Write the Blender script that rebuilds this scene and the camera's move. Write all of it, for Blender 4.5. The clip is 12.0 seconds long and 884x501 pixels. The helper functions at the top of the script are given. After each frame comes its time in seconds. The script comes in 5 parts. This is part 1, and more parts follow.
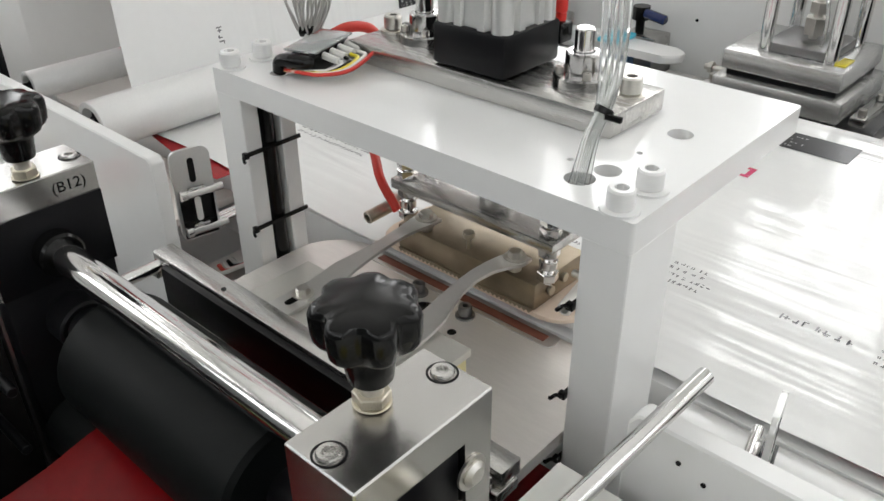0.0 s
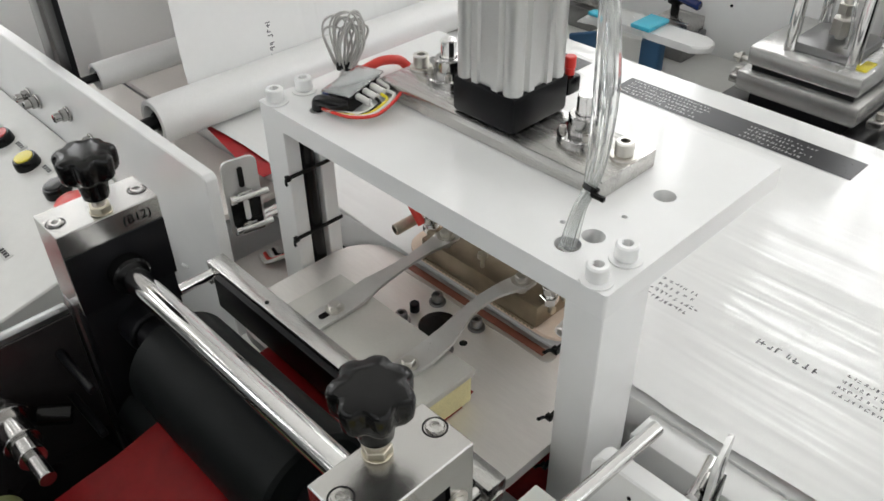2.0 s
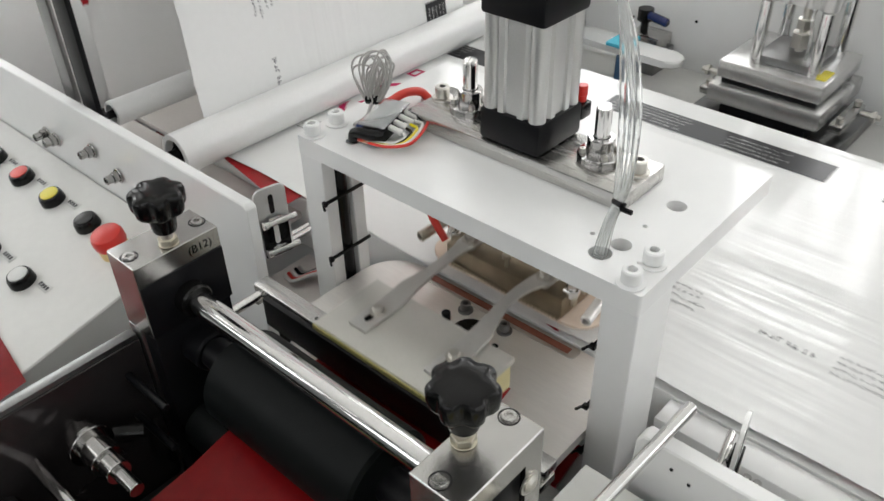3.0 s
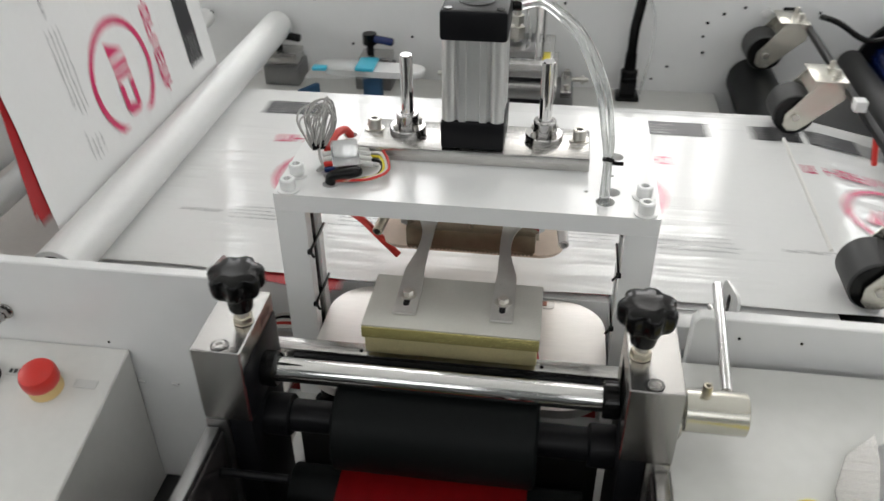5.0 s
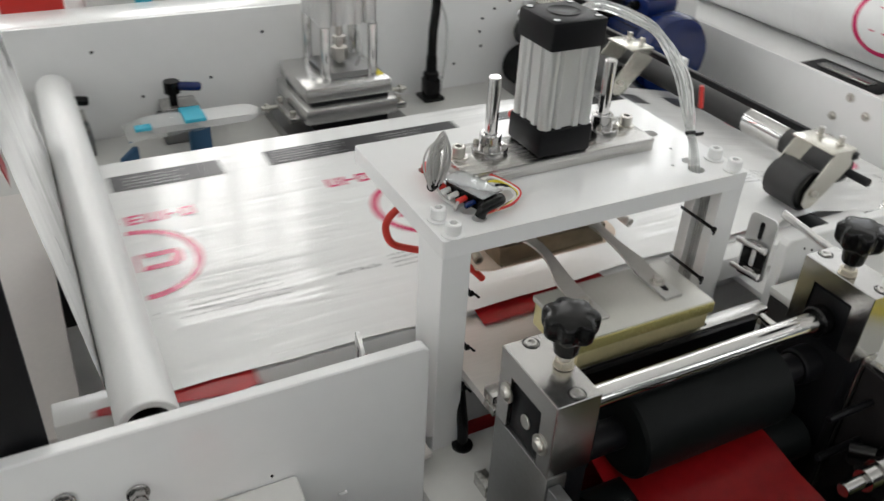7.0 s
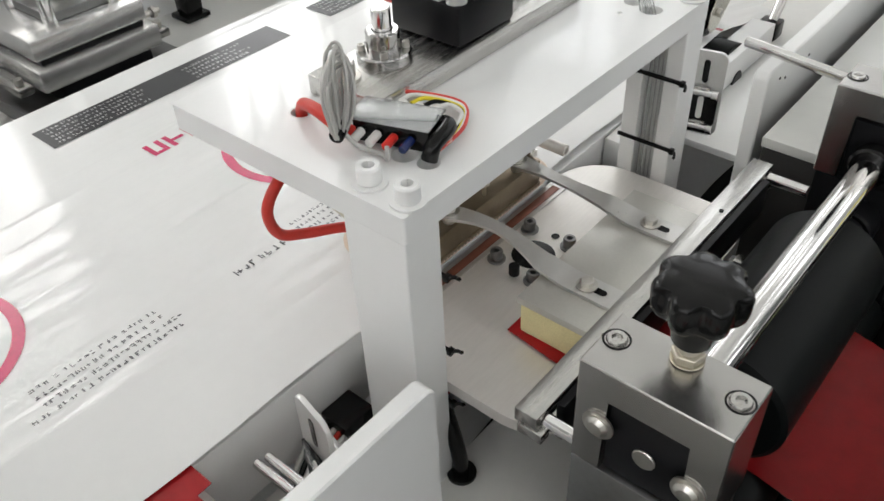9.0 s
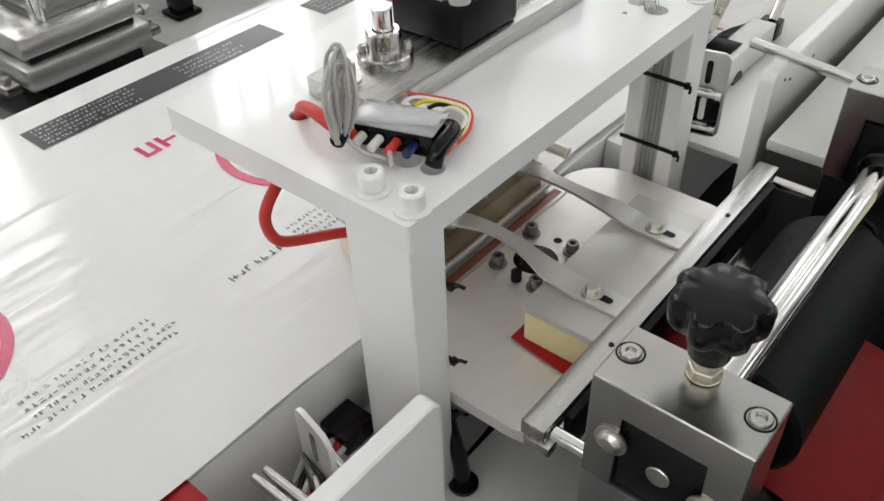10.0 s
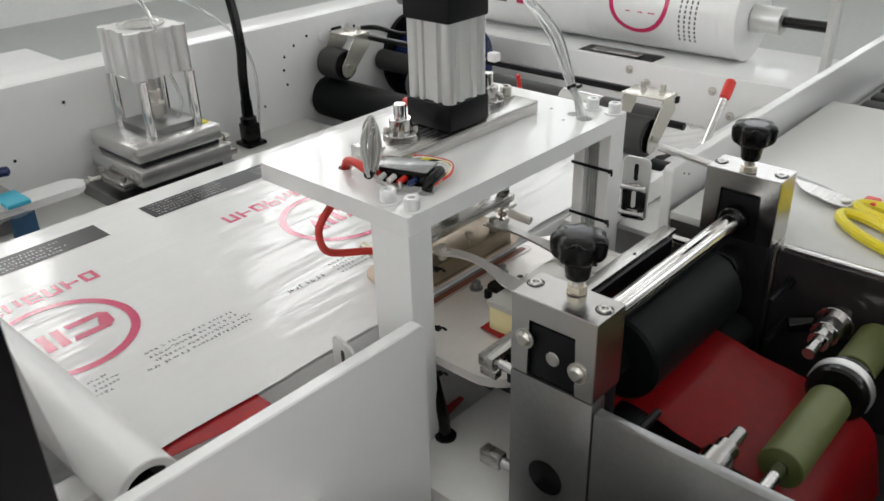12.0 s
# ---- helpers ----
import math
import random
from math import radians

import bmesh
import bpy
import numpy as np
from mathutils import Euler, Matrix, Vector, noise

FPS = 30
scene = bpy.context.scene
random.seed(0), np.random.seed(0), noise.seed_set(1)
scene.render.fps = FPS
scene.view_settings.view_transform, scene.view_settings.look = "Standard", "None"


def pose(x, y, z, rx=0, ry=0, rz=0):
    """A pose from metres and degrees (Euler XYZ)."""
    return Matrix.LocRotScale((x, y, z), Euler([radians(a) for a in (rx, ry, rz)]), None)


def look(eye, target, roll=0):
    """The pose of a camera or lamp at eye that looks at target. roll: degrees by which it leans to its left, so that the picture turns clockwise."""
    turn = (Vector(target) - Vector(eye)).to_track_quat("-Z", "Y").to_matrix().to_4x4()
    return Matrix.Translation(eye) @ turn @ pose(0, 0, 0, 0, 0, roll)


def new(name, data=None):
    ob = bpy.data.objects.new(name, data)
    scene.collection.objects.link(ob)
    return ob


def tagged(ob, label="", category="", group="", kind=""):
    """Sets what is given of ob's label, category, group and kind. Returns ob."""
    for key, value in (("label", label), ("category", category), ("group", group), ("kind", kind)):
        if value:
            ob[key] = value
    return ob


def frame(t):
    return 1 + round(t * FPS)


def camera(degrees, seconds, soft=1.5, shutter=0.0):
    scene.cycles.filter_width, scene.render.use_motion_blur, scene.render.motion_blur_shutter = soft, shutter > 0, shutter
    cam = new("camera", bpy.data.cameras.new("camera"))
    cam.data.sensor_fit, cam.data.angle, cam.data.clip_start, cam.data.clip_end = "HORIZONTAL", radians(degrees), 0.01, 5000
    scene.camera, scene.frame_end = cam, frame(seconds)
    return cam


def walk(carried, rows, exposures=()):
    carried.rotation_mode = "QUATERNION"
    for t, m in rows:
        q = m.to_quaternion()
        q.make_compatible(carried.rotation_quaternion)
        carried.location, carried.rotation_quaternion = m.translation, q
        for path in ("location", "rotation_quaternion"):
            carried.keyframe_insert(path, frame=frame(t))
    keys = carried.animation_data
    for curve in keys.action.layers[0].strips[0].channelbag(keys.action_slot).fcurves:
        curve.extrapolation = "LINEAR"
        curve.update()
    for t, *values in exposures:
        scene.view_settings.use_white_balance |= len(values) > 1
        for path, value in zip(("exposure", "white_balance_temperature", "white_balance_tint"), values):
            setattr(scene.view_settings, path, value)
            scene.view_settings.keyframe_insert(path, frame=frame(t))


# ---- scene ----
EXPOSURES = [(0.0, 0.42), (3.0, 0.40), (5.0, 0.22), (5.5, 0.19), (6.0, 0.18), (6.5, 0.14), (7.5, 0.28), (9.5, 0.40), (10.5, 0.36), (11.0, 0.34), (11.5, 0.24), (12.0, 0.19)]
cam = camera(56.3, 12.0, 1.5, 0.4)
PATH = [
    (0, (0.416, -0.389, 1.392), (-0.734, 0.871, 0.349), -0.5),
    (0.5, (0.411, -0.365, 1.394), (-0.742, 0.868, 0.322), -0.5),
    (1, (0.423, -0.353, 1.425), (-0.723, 0.851, 0.312), -0.1),
    (1.5, (0.452, -0.369, 1.483), (-0.702, 0.755, 0.297), -0.6),
    (2, (0.455, -0.386, 1.526), (-0.702, 0.713, 0.32), -0.9),
    (2.5, (0.456, -0.424, 1.561), (-0.689, 0.684, 0.353), -0.6),
    (3, (0.443, -0.486, 1.582), (-0.644, 0.698, 0.391), -1.4),
    (5, (0.092, -0.768, 1.621), (-0.15, 0.865, 0.491), -0.5),
    (5.5, (-0.106, -0.858, 1.638), (-0.004, 0.832, 0.573), 0.6),
    (6, (-0.29, -0.869, 1.62), (0.072, 0.806, 0.589), 1.5),
    (6.5, (-0.443, -0.766, 1.605), (0.085, 0.869, 0.581), 2.3),
    (7, (-0.564, -0.642, 1.611), (0.237, 0.836, 0.528), 3.0),
    (7.5, (-0.636, -0.548, 1.589), (0.396, 0.772, 0.498), 0.4),
    (9.5, (-0.487, -0.273, 1.458), (0.655, 0.731, 0.158), -2.5),
    (10, (-0.503, -0.279, 1.467), (0.651, 0.729, 0.181), -2.4),
    (10.5, (-0.506, -0.292, 1.482), (0.672, 0.747, 0.245), -2.7),
    (11, (-0.561, -0.348, 1.484), (0.656, 0.773, 0.361), -2.5),
    (11.5, (-0.651, -0.438, 1.509), (0.609, 0.722, 0.476), -2.1),
    (12, (-0.753, -0.544, 1.516), (0.545, 0.657, 0.581), -1.7),
]
walk(cam, [(t, look(eye, target, roll)) for t, eye, target, roll in PATH], EXPOSURES)

# ---- light ----
world = bpy.data.worlds.new("sky")
scene.world = world
world.use_nodes = True
wn = world.node_tree
sky = wn.nodes.new("ShaderNodeTexSky")
sky.sky_type, sky.sun_disc = "NISHITA", False
sky.sun_elevation, sky.sun_rotation = radians(38), radians(10)
wn.links.new(sky.outputs[0], wn.nodes["Background"].inputs[0])
wn.nodes["Background"].inputs[1].default_value = 0.1


def window_lamp(name, place, target, wide, high, watts, tint):
    """Daylight that stands in a band of windows."""
    data = bpy.data.lights.new(name, "AREA")
    data.shape, data.size, data.size_y, data.energy, data.color = "RECTANGLE", wide, high, watts, tint
    ob = new(name, data)
    ob.matrix_world = look(place, target)
    return ob


window_lamp("daylight_back", (0, 7.25, 6.0), (0, 0, 6.0), 15.6, 5.2, 1420, (1.0, 0.99, 0.965))
window_lamp("daylight_front", (0, -7.25, 6.0), (0, 0, 6.0), 15.6, 5.2, 780, (1.0, 0.99, 0.965))
window_lamp("daylight_right", (8.25, 0, 6.0), (0, 0, 6.0), 13.2, 5.2, 560, (1.0, 0.99, 0.965))
window_lamp("daylight_left", (-8.25, 0, 6.0), (0, 0, 6.0), 13.2, 5.2, 1050, (1.0, 0.99, 0.965))


# ---- materials ----
def material(name, color, rough=0.5, metal=0.0, vary=0.08, scale=30.0, bump=0.05, coat=0.0, stretch=(1, 1, 1), spec=0.5,
             transmission=0.0, alpha=1.0, wear=0.0, rough_vary=0.1):
    """A surface with two scales of variation in colour and gloss, and fine relief."""
    m = bpy.data.materials.new(name)
    m.use_nodes = True
    nt = m.node_tree
    nodes, links = nt.nodes, nt.links
    b = nodes["Principled BSDF"]
    coord = nodes.new("ShaderNodeTexCoord")
    mapping = nodes.new("ShaderNodeMapping")
    mapping.inputs["Scale"].default_value = stretch
    links.new(coord.outputs["Object"], mapping.inputs["Vector"])
    fine, broad = nodes.new("ShaderNodeTexNoise"), nodes.new("ShaderNodeTexNoise")
    for n, s, d in ((fine, scale * 8, 6), (broad, scale * 0.35, 3)):
        n.inputs["Scale"].default_value, n.inputs["Detail"].default_value = s, d
        links.new(mapping.outputs[0], n.inputs["Vector"])
    add = nodes.new("ShaderNodeMath")
    add.operation = "ADD"
    links.new(fine.outputs["Fac"], add.inputs[0])
    links.new(broad.outputs["Fac"], add.inputs[1])
    value = nodes.new("ShaderNodeMapRange")
    value.inputs["From Min"].default_value, value.inputs["From Max"].default_value = 0.6, 1.4
    value.inputs["To Min"].default_value, value.inputs["To Max"].default_value = 1 - vary, 1 + vary
    links.new(add.outputs[0], value.inputs["Value"])
    mix = nodes.new("ShaderNodeMix")
    mix.data_type, mix.blend_type = "RGBA", "MULTIPLY"
    mix.inputs["Factor"].default_value = 1.0
    mix.inputs["A"].default_value = (*color, 1)
    links.new(value.outputs[0], mix.inputs["B"])
    links.new(mix.outputs["Result"], b.inputs["Base Color"])
    gloss = nodes.new("ShaderNodeMapRange")
    gloss.inputs["From Min"].default_value, gloss.inputs["From Max"].default_value = 0.6, 1.4
    gloss.inputs["To Min"].default_value = max(rough * (1 - rough_vary), 0.01)
    gloss.inputs["To Max"].default_value = min(rough * (1 + rough_vary * 2), 1)
    links.new(add.outputs[0], gloss.inputs["Value"])
    links.new(gloss.outputs[0], b.inputs["Roughness"])
    b.inputs["Metallic"].default_value = metal
    b.inputs["Specular IOR Level"].default_value = spec
    b.inputs["Coat Weight"].default_value = coat
    b.inputs["Coat Roughness"].default_value = 0.06
    b.inputs["Transmission Weight"].default_value = transmission
    b.inputs["Alpha"].default_value = alpha
    if bump:
        bn = nodes.new("ShaderNodeBump")
        bn.inputs["Strength"].default_value, bn.inputs["Distance"].default_value = bump, 0.002
        links.new(add.outputs[0], bn.inputs["Height"])
        links.new(bn.outputs[0], b.inputs["Normal"])
    return m


PAINT = material("white_paint", (0.78, 0.78, 0.77), 0.28, vary=0.02, scale=5, bump=0.0, coat=0.35, rough_vary=0.0)
PAINT_OLD = material("cream_paint", (0.66, 0.655, 0.63), 0.42, vary=0.04, scale=9, bump=0.006)
STEEL = material("brushed_steel", (0.54, 0.53, 0.51), 0.25, 1.0, vary=0.05, scale=40, bump=0.004, stretch=(1, 14, 14))
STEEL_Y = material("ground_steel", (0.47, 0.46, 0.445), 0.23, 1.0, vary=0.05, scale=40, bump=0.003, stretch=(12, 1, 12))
CHROME = material("chrome", (0.72, 0.71, 0.7), 0.09, 1.0, vary=0.05, scale=40, bump=0.01)
DARK_CHROME = material("dark_chrome", (0.42, 0.41, 0.4), 0.12, 1.0, vary=0.06, scale=40, bump=0.003)
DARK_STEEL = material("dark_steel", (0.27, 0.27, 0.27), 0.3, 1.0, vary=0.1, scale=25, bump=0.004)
ZINC = material("zinc_bolt", (0.6, 0.58, 0.54), 0.3, 1.0, vary=0.15, scale=200, bump=0.04)
BRASS = material("yellowed_zinc", (0.54, 0.5, 0.41), 0.33, 1.0, vary=0.2, scale=150, bump=0.04)
GOLD = material("gold_tape", (0.56, 0.5, 0.2), 0.25, 0.35, vary=0.15, scale=30, bump=0.02, stretch=(1, 6, 6))
BLACK = material("black_plastic", (0.005, 0.005, 0.005), 0.15, vary=0.3, scale=40, bump=0.004, spec=0.24)
BLACK_PAINT = material("black_anodised", (0.006, 0.006, 0.007), 0.36, vary=0.2, scale=40, bump=0.01, spec=0.18)
RUBBER = material("black_rubber", (0.005, 0.006, 0.006), 0.42, vary=0.25, scale=20, bump=0.02, spec=0.1)
GREY_RUBBER = material("worn_rubber", (0.03, 0.03, 0.03), 0.55, vary=0.2, scale=50, bump=0.06)
ALU = material("anodised_aluminium", (0.68, 0.68, 0.67), 0.38, 0.85, vary=0.05, scale=60, bump=0.03)
ALU_PLATE = material("milled_aluminium", (0.84, 0.81, 0.775), 0.34, 0.55, vary=0.05, scale=7, bump=0.004, stretch=(1, 6, 1))
RUBBED = material("rubbed_aluminium", (0.66, 0.655, 0.64), 0.24, 0.75, vary=0.08, scale=12, bump=0.003, stretch=(1, 8, 8))
YOKE = material("nickel_plate", (0.66, 0.64, 0.57), 0.22, 0.75, vary=0.06, scale=30, bump=0.003)
ARM_STEEL = material("satin_steel", (0.64, 0.63, 0.61), 0.3, 0.85, vary=0.05, scale=20, bump=0.0)
ROLLER = material("matt_white_roller", (0.74, 0.74, 0.73), 0.42, 0.15, vary=0.03, scale=40, bump=0.02)
FOAM = material("yellow_foam", (0.74, 0.66, 0.36), 0.85, vary=0.12, scale=90, bump=0.4)
FOAM_EDGE = material("grey_pad", (0.56, 0.55, 0.51), 0.36, 0.6, vary=0.05, scale=50, bump=0.04)
MOULD = material("heat_stained_steel", (0.29, 0.235, 0.165), 0.36, 0.7, vary=0.3, scale=7, bump=0.006)
COPPER = material("red_brown_strip", (0.24, 0.09, 0.06), 0.35, 0.3, vary=0.25, scale=10, bump=0.004)
PEACH = material("peach_board", (0.76, 0.62, 0.5), 0.5, vary=0.06, scale=30, bump=0.05)
SHELF = material("shelf_paint", (0.7, 0.66, 0.63), 0.4, vary=0.04, scale=20, bump=0.02)
RED_FILM = material("red_film", (0.37, 0.008, 0.012), 0.3, vary=0.22, scale=9, bump=0.02, coat=0.06, spec=0.3)
RED_PLASTIC = material("red_plastic", (0.62, 0.03, 0.022), 0.3, vary=0.06, scale=60, bump=0.02)
RED_CABLE = material("red_sleeve", (0.6, 0.035, 0.022), 0.42, vary=0.1, scale=80, bump=0.05)
YELLOW = material("yellow_plastic", (0.72, 0.6, 0.02), 0.3, vary=0.05, scale=60, bump=0.02)
CREAM = material("cream_plastic", (0.75, 0.55, 0.25), 0.4, vary=0.05, scale=60, bump=0.02)
GREEN = material("green_lens", (0.02, 0.3, 0.12), 0.25, vary=0.05, scale=60, bump=0.0)
BLUE = material("blue_enamel", (0.003, 0.015, 0.095), 0.22, vary=0.15, scale=20, bump=0.01, coat=0.25)
CYAN = material("blue_tape", (0.06, 0.5, 0.68), 0.25, vary=0.1, scale=60, bump=0.2)
BLUE_CLOTH = material("blue_strap", (0.03, 0.1, 0.2), 0.6, vary=0.2, scale=80, bump=0.2)
OLIVE = material("olive_tape", (0.10, 0.115, 0.035), 0.45, vary=0.15, scale=40, bump=0.1)
WHITE_WIRE = material("white_sheath", (0.72, 0.71, 0.68), 0.45, vary=0.06, scale=80, bump=0.03)
GREY_WIRE = material("grey_sheath", (0.46, 0.45, 0.43), 0.45, vary=0.06, scale=80, bump=0.03)
LABEL = material("printed_label", (0.6, 0.6, 0.58), 0.4, vary=0.05, scale=80, bump=0.0)
INK_BLACK = material("black_ink", (0.02, 0.02, 0.023), 0.3, vary=0.15, scale=40, bump=0.0, spec=0.3)
INK_GREY = material("grey_ink", (0.16, 0.16, 0.17), 0.25, vary=0.1, scale=40, bump=0.0, coat=0.3)
INK_PINK = material("magenta_ink", (0.6, 0.035, 0.13), 0.22, vary=0.12, scale=25, bump=0.0, coat=0.3)
INK_WHITE = material("white_ink", (0.6, 0.6, 0.6), 0.25, vary=0.1, scale=40, bump=0.0)
# near-black that stands for the shade in hollows and under tables
SHADE_DARK = material("shade_dark", (0.018, 0.017, 0.017), 0.6, vary=0.3, scale=20, bump=0.05)
# dark gloss for the shaded inner faces of the steel side plates
GLOSS_SHADE = material("glossy_shade", (0.05, 0.045, 0.045), 0.14, 0.6, vary=0.2, scale=12, bump=0.004, spec=0.3)
TABLE_PAINT = material("grey_white_enamel", (0.6, 0.6, 0.575), 0.32, vary=0.05, scale=6, bump=0.004)
CONCRETE = material("painted_floor", (0.37, 0.385, 0.375), 0.35, vary=0.15, scale=3, bump=0.05)
# for the unseen front wall: dark, so that front-facing steel reflects less light
WALL_GREY = material("dim_unseen_wall", (0.13, 0.14, 0.14), 0.6, vary=0.1, scale=3, bump=0.03)
PLASTER = material("hall_plaster", (0.8, 0.8, 0.79), 0.8, vary=0.05, scale=4, bump=0.05)


def film_material():
    """White, slightly wavy polythene film with a sharp gloss; the waves run along the web."""
    m = material("white_film", (0.8, 0.8, 0.79), 0.1, vary=0.015, scale=12, bump=0.0, spec=0.28)
    nt = m.node_tree
    b = nt.nodes["Principled BSDF"]
    coord = nt.nodes.new("ShaderNodeTexCoord")
    patch, strong = nt.nodes.new("ShaderNodeTexNoise"), nt.nodes.new("ShaderNodeMapRange")
    patch.inputs["Scale"].default_value, patch.inputs["Detail"].default_value = 3.2, 1.0
    strong.inputs["From Min"].default_value, strong.inputs["From Max"].default_value = 0.42, 0.62
    strong.inputs["To Min"].default_value, strong.inputs["To Max"].default_value = 0.08, 0.7
    nt.links.new(coord.outputs["Object"], patch.inputs["Vector"])
    nt.links.new(patch.outputs["Fac"], strong.inputs["Value"])
    last = None
    for stretch, scale, twist, dist in (((1.0, 7, 1), 2.4, 0.3, 0.006), ((0.7, 8, 1), 5.5, 0.6, 0.003)):
        mp, n, bn = nt.nodes.new("ShaderNodeMapping"), nt.nodes.new("ShaderNodeTexNoise"), nt.nodes.new("ShaderNodeBump")
        mp.inputs["Scale"].default_value = stretch
        n.inputs["Scale"].default_value, n.inputs["Detail"].default_value, n.inputs["Distortion"].default_value = scale, 1.0, twist
        bn.inputs["Distance"].default_value = dist
        nt.links.new(strong.outputs[0], bn.inputs["Strength"])
        nt.links.new(coord.outputs["Object"], mp.inputs["Vector"])
        nt.links.new(mp.outputs[0], n.inputs["Vector"])
        nt.links.new(n.outputs["Fac"], bn.inputs["Height"])
        if last:
            nt.links.new(last.outputs[0], bn.inputs["Normal"])
        last = bn
    nt.links.new(last.outputs[0], b.inputs["Normal"])
    nt.links.new(last.outputs[0], b.inputs["Coat Normal"])
    return m


FILM = film_material()


def clear_material(name, tint, rough):
    m = bpy.data.materials.new(name)
    m.use_nodes = True
    nt = m.node_tree
    b = nt.nodes["Principled BSDF"]
    b.inputs["Base Color"].default_value = (*tint, 1)
    b.inputs["Roughness"].default_value = rough
    b.inputs["Transmission Weight"].default_value = 0.85
    b.inputs["IOR"].default_value = 1.3
    return m


CLEAR = clear_material("clear_tube", (0.93, 0.94, 0.93), 0.08)
CLEAR_COVER = clear_material("clear_cover", (0.9, 0.92, 0.92), 0.12)


# ---- mesh tools ----
def add_box(bm, x0, x1, y0, y1, z0, z1, bevel=0.001, turn=None, segments=2):
    """A box with rounded edges, added to bm."""
    t = bmesh.new()
    bmesh.ops.create_cube(t, size=1.0)
    for v in t.verts:
        v.co = Vector(((x0 + x1) / 2 + v.co.x * (x1 - x0), (y0 + y1) / 2 + v.co.y * (y1 - y0), (z0 + z1) / 2 + v.co.z * (z1 - z0)))
    if bevel:
        bmesh.ops.bevel(t, geom=t.edges[:], offset=bevel, segments=segments, profile=0.5, affect="EDGES")
    return join(bm, t, turn)


def join(bm, t, turn=None):
    if turn is not None:
        bmesh.ops.transform(t, matrix=turn, verts=t.verts[:])
    data = bpy.data.meshes.new("tmp")
    t.to_mesh(data)
    t.free()
    bm.from_mesh(data)
    bpy.data.meshes.remove(data)
    return bm


def box(x0, x1, y0, y1, z0, z1, bevel=0.001, turn=None):
    return add_box(bmesh.new(), x0, x1, y0, y1, z0, z1, bevel, turn)


def add_lathe(bm, profile, p0, axis, seg=28):
    """Turns (radius, distance along axis) pairs round the axis that starts in p0."""
    axis = Vector(axis).normalized()
    side = axis.orthogonal().normalized()
    other = axis.cross(side)
    p0 = Vector(p0)
    rings = []
    for r, d in profile:
        if r < 1e-6:
            rings.append([bm.verts.new(p0 + axis * d)])
        else:
            rings.append([bm.verts.new(p0 + axis * d + side * (r * math.cos(2 * math.pi * k / seg)) + other * (r * math.sin(2 * math.pi * k / seg))) for k in range(seg)])
    for a, b in zip(rings, rings[1:]):
        for k in range(seg):
            n = (k + 1) % seg
            if len(a) == 1 and len(b) == 1:
                continue
            if len(a) == 1:
                bm.faces.new((a[0], b[n], b[k]))
            elif len(b) == 1:
                bm.faces.new((a[k], a[n], b[0]))
            else:
                bm.faces.new((a[k], a[n], b[n], b[k]))
    return bm


def add_rod(bm, p0, p1, r, seg=24, bevel=0.0006, hollow=0.0):
    p0, p1 = Vector(p0), Vector(p1)
    n = (p1 - p0).length
    bevel = min(bevel, r * 0.4)
    if hollow:
        prof = [(hollow, 0), (r - bevel, 0), (r, bevel), (r, n - bevel), (r - bevel, n), (hollow, n), (hollow, 0)]
    else:
        prof = [(0, 0), (r - bevel, 0), (r, bevel), (r, n - bevel), (r - bevel, n), (0, n)]
    return add_lathe(bm, prof, p0, p1 - p0, seg)


def rod(p0, p1, r, seg=24, bevel=0.0006, hollow=0.0):
    return add_rod(bmesh.new(), p0, p1, r, seg, bevel, hollow)


def smooth_path(points, steps=8):
    """Points on a smooth curve through the given ones."""
    p = [Vector(q) for q in points]
    p = [2 * p[0] - p[1]] + p + [2 * p[-1] - p[-2]]
    out = []
    for a, b, c, d in zip(p, p[1:], p[2:], p[3:]):
        for k in range(steps):
            t = k / steps
            out.append(0.5 * (2 * b + (c - a) * t + (2 * a - 5 * b + 4 * c - d) * t * t + (3 * b - a - 3 * c + d) * t ** 3))
    return out + [p[-2]]


def add_cable(bm, points, r, seg=10, steps=8):
    pts = smooth_path(points, steps)
    up = (pts[1] - pts[0]).orthogonal().normalized()
    rings = []
    for k, q in enumerate(pts):
        ahead = (pts[min(k + 1, len(pts) - 1)] - pts[max(k - 1, 0)]).normalized()
        up = (up - ahead * up.dot(ahead)).normalized()
        side = ahead.cross(up)
        rings.append([bm.verts.new(q + up * (r * math.cos(2 * math.pi * j / seg)) + side * (r * math.sin(2 * math.pi * j / seg))) for j in range(seg)])
    for a, b in zip(rings, rings[1:]):
        for j in range(seg):
            n = (j + 1) % seg
            bm.faces.new((a[j], a[n], b[n], b[j]))
    bm.faces.new(rings[0][::-1])
    bm.faces.new(rings[-1])
    return bm


def cable(points, r, seg=10, steps=8):
    return add_cable(bmesh.new(), points, r, seg, steps)


def prism(outline, z0, z1, turn=None, bevel=0.0, bm=None):
    """A flat outline (x, y) given thickness."""
    t = bmesh.new()
    low = [t.verts.new((x, y, z0)) for x, y in outline]
    high = [t.verts.new((x, y, z1)) for x, y in outline]
    t.faces.new(low[::-1])
    t.faces.new(high)
    n = len(outline)
    for k in range(n):
        t.faces.new((low[k], low[(k + 1) % n], high[(k + 1) % n], high[k]))
    if bevel:
        bmesh.ops.bevel(t, geom=t.edges[:], offset=bevel, segments=1, affect="EDGES")
    return join(bm or bmesh.new(), t, turn)


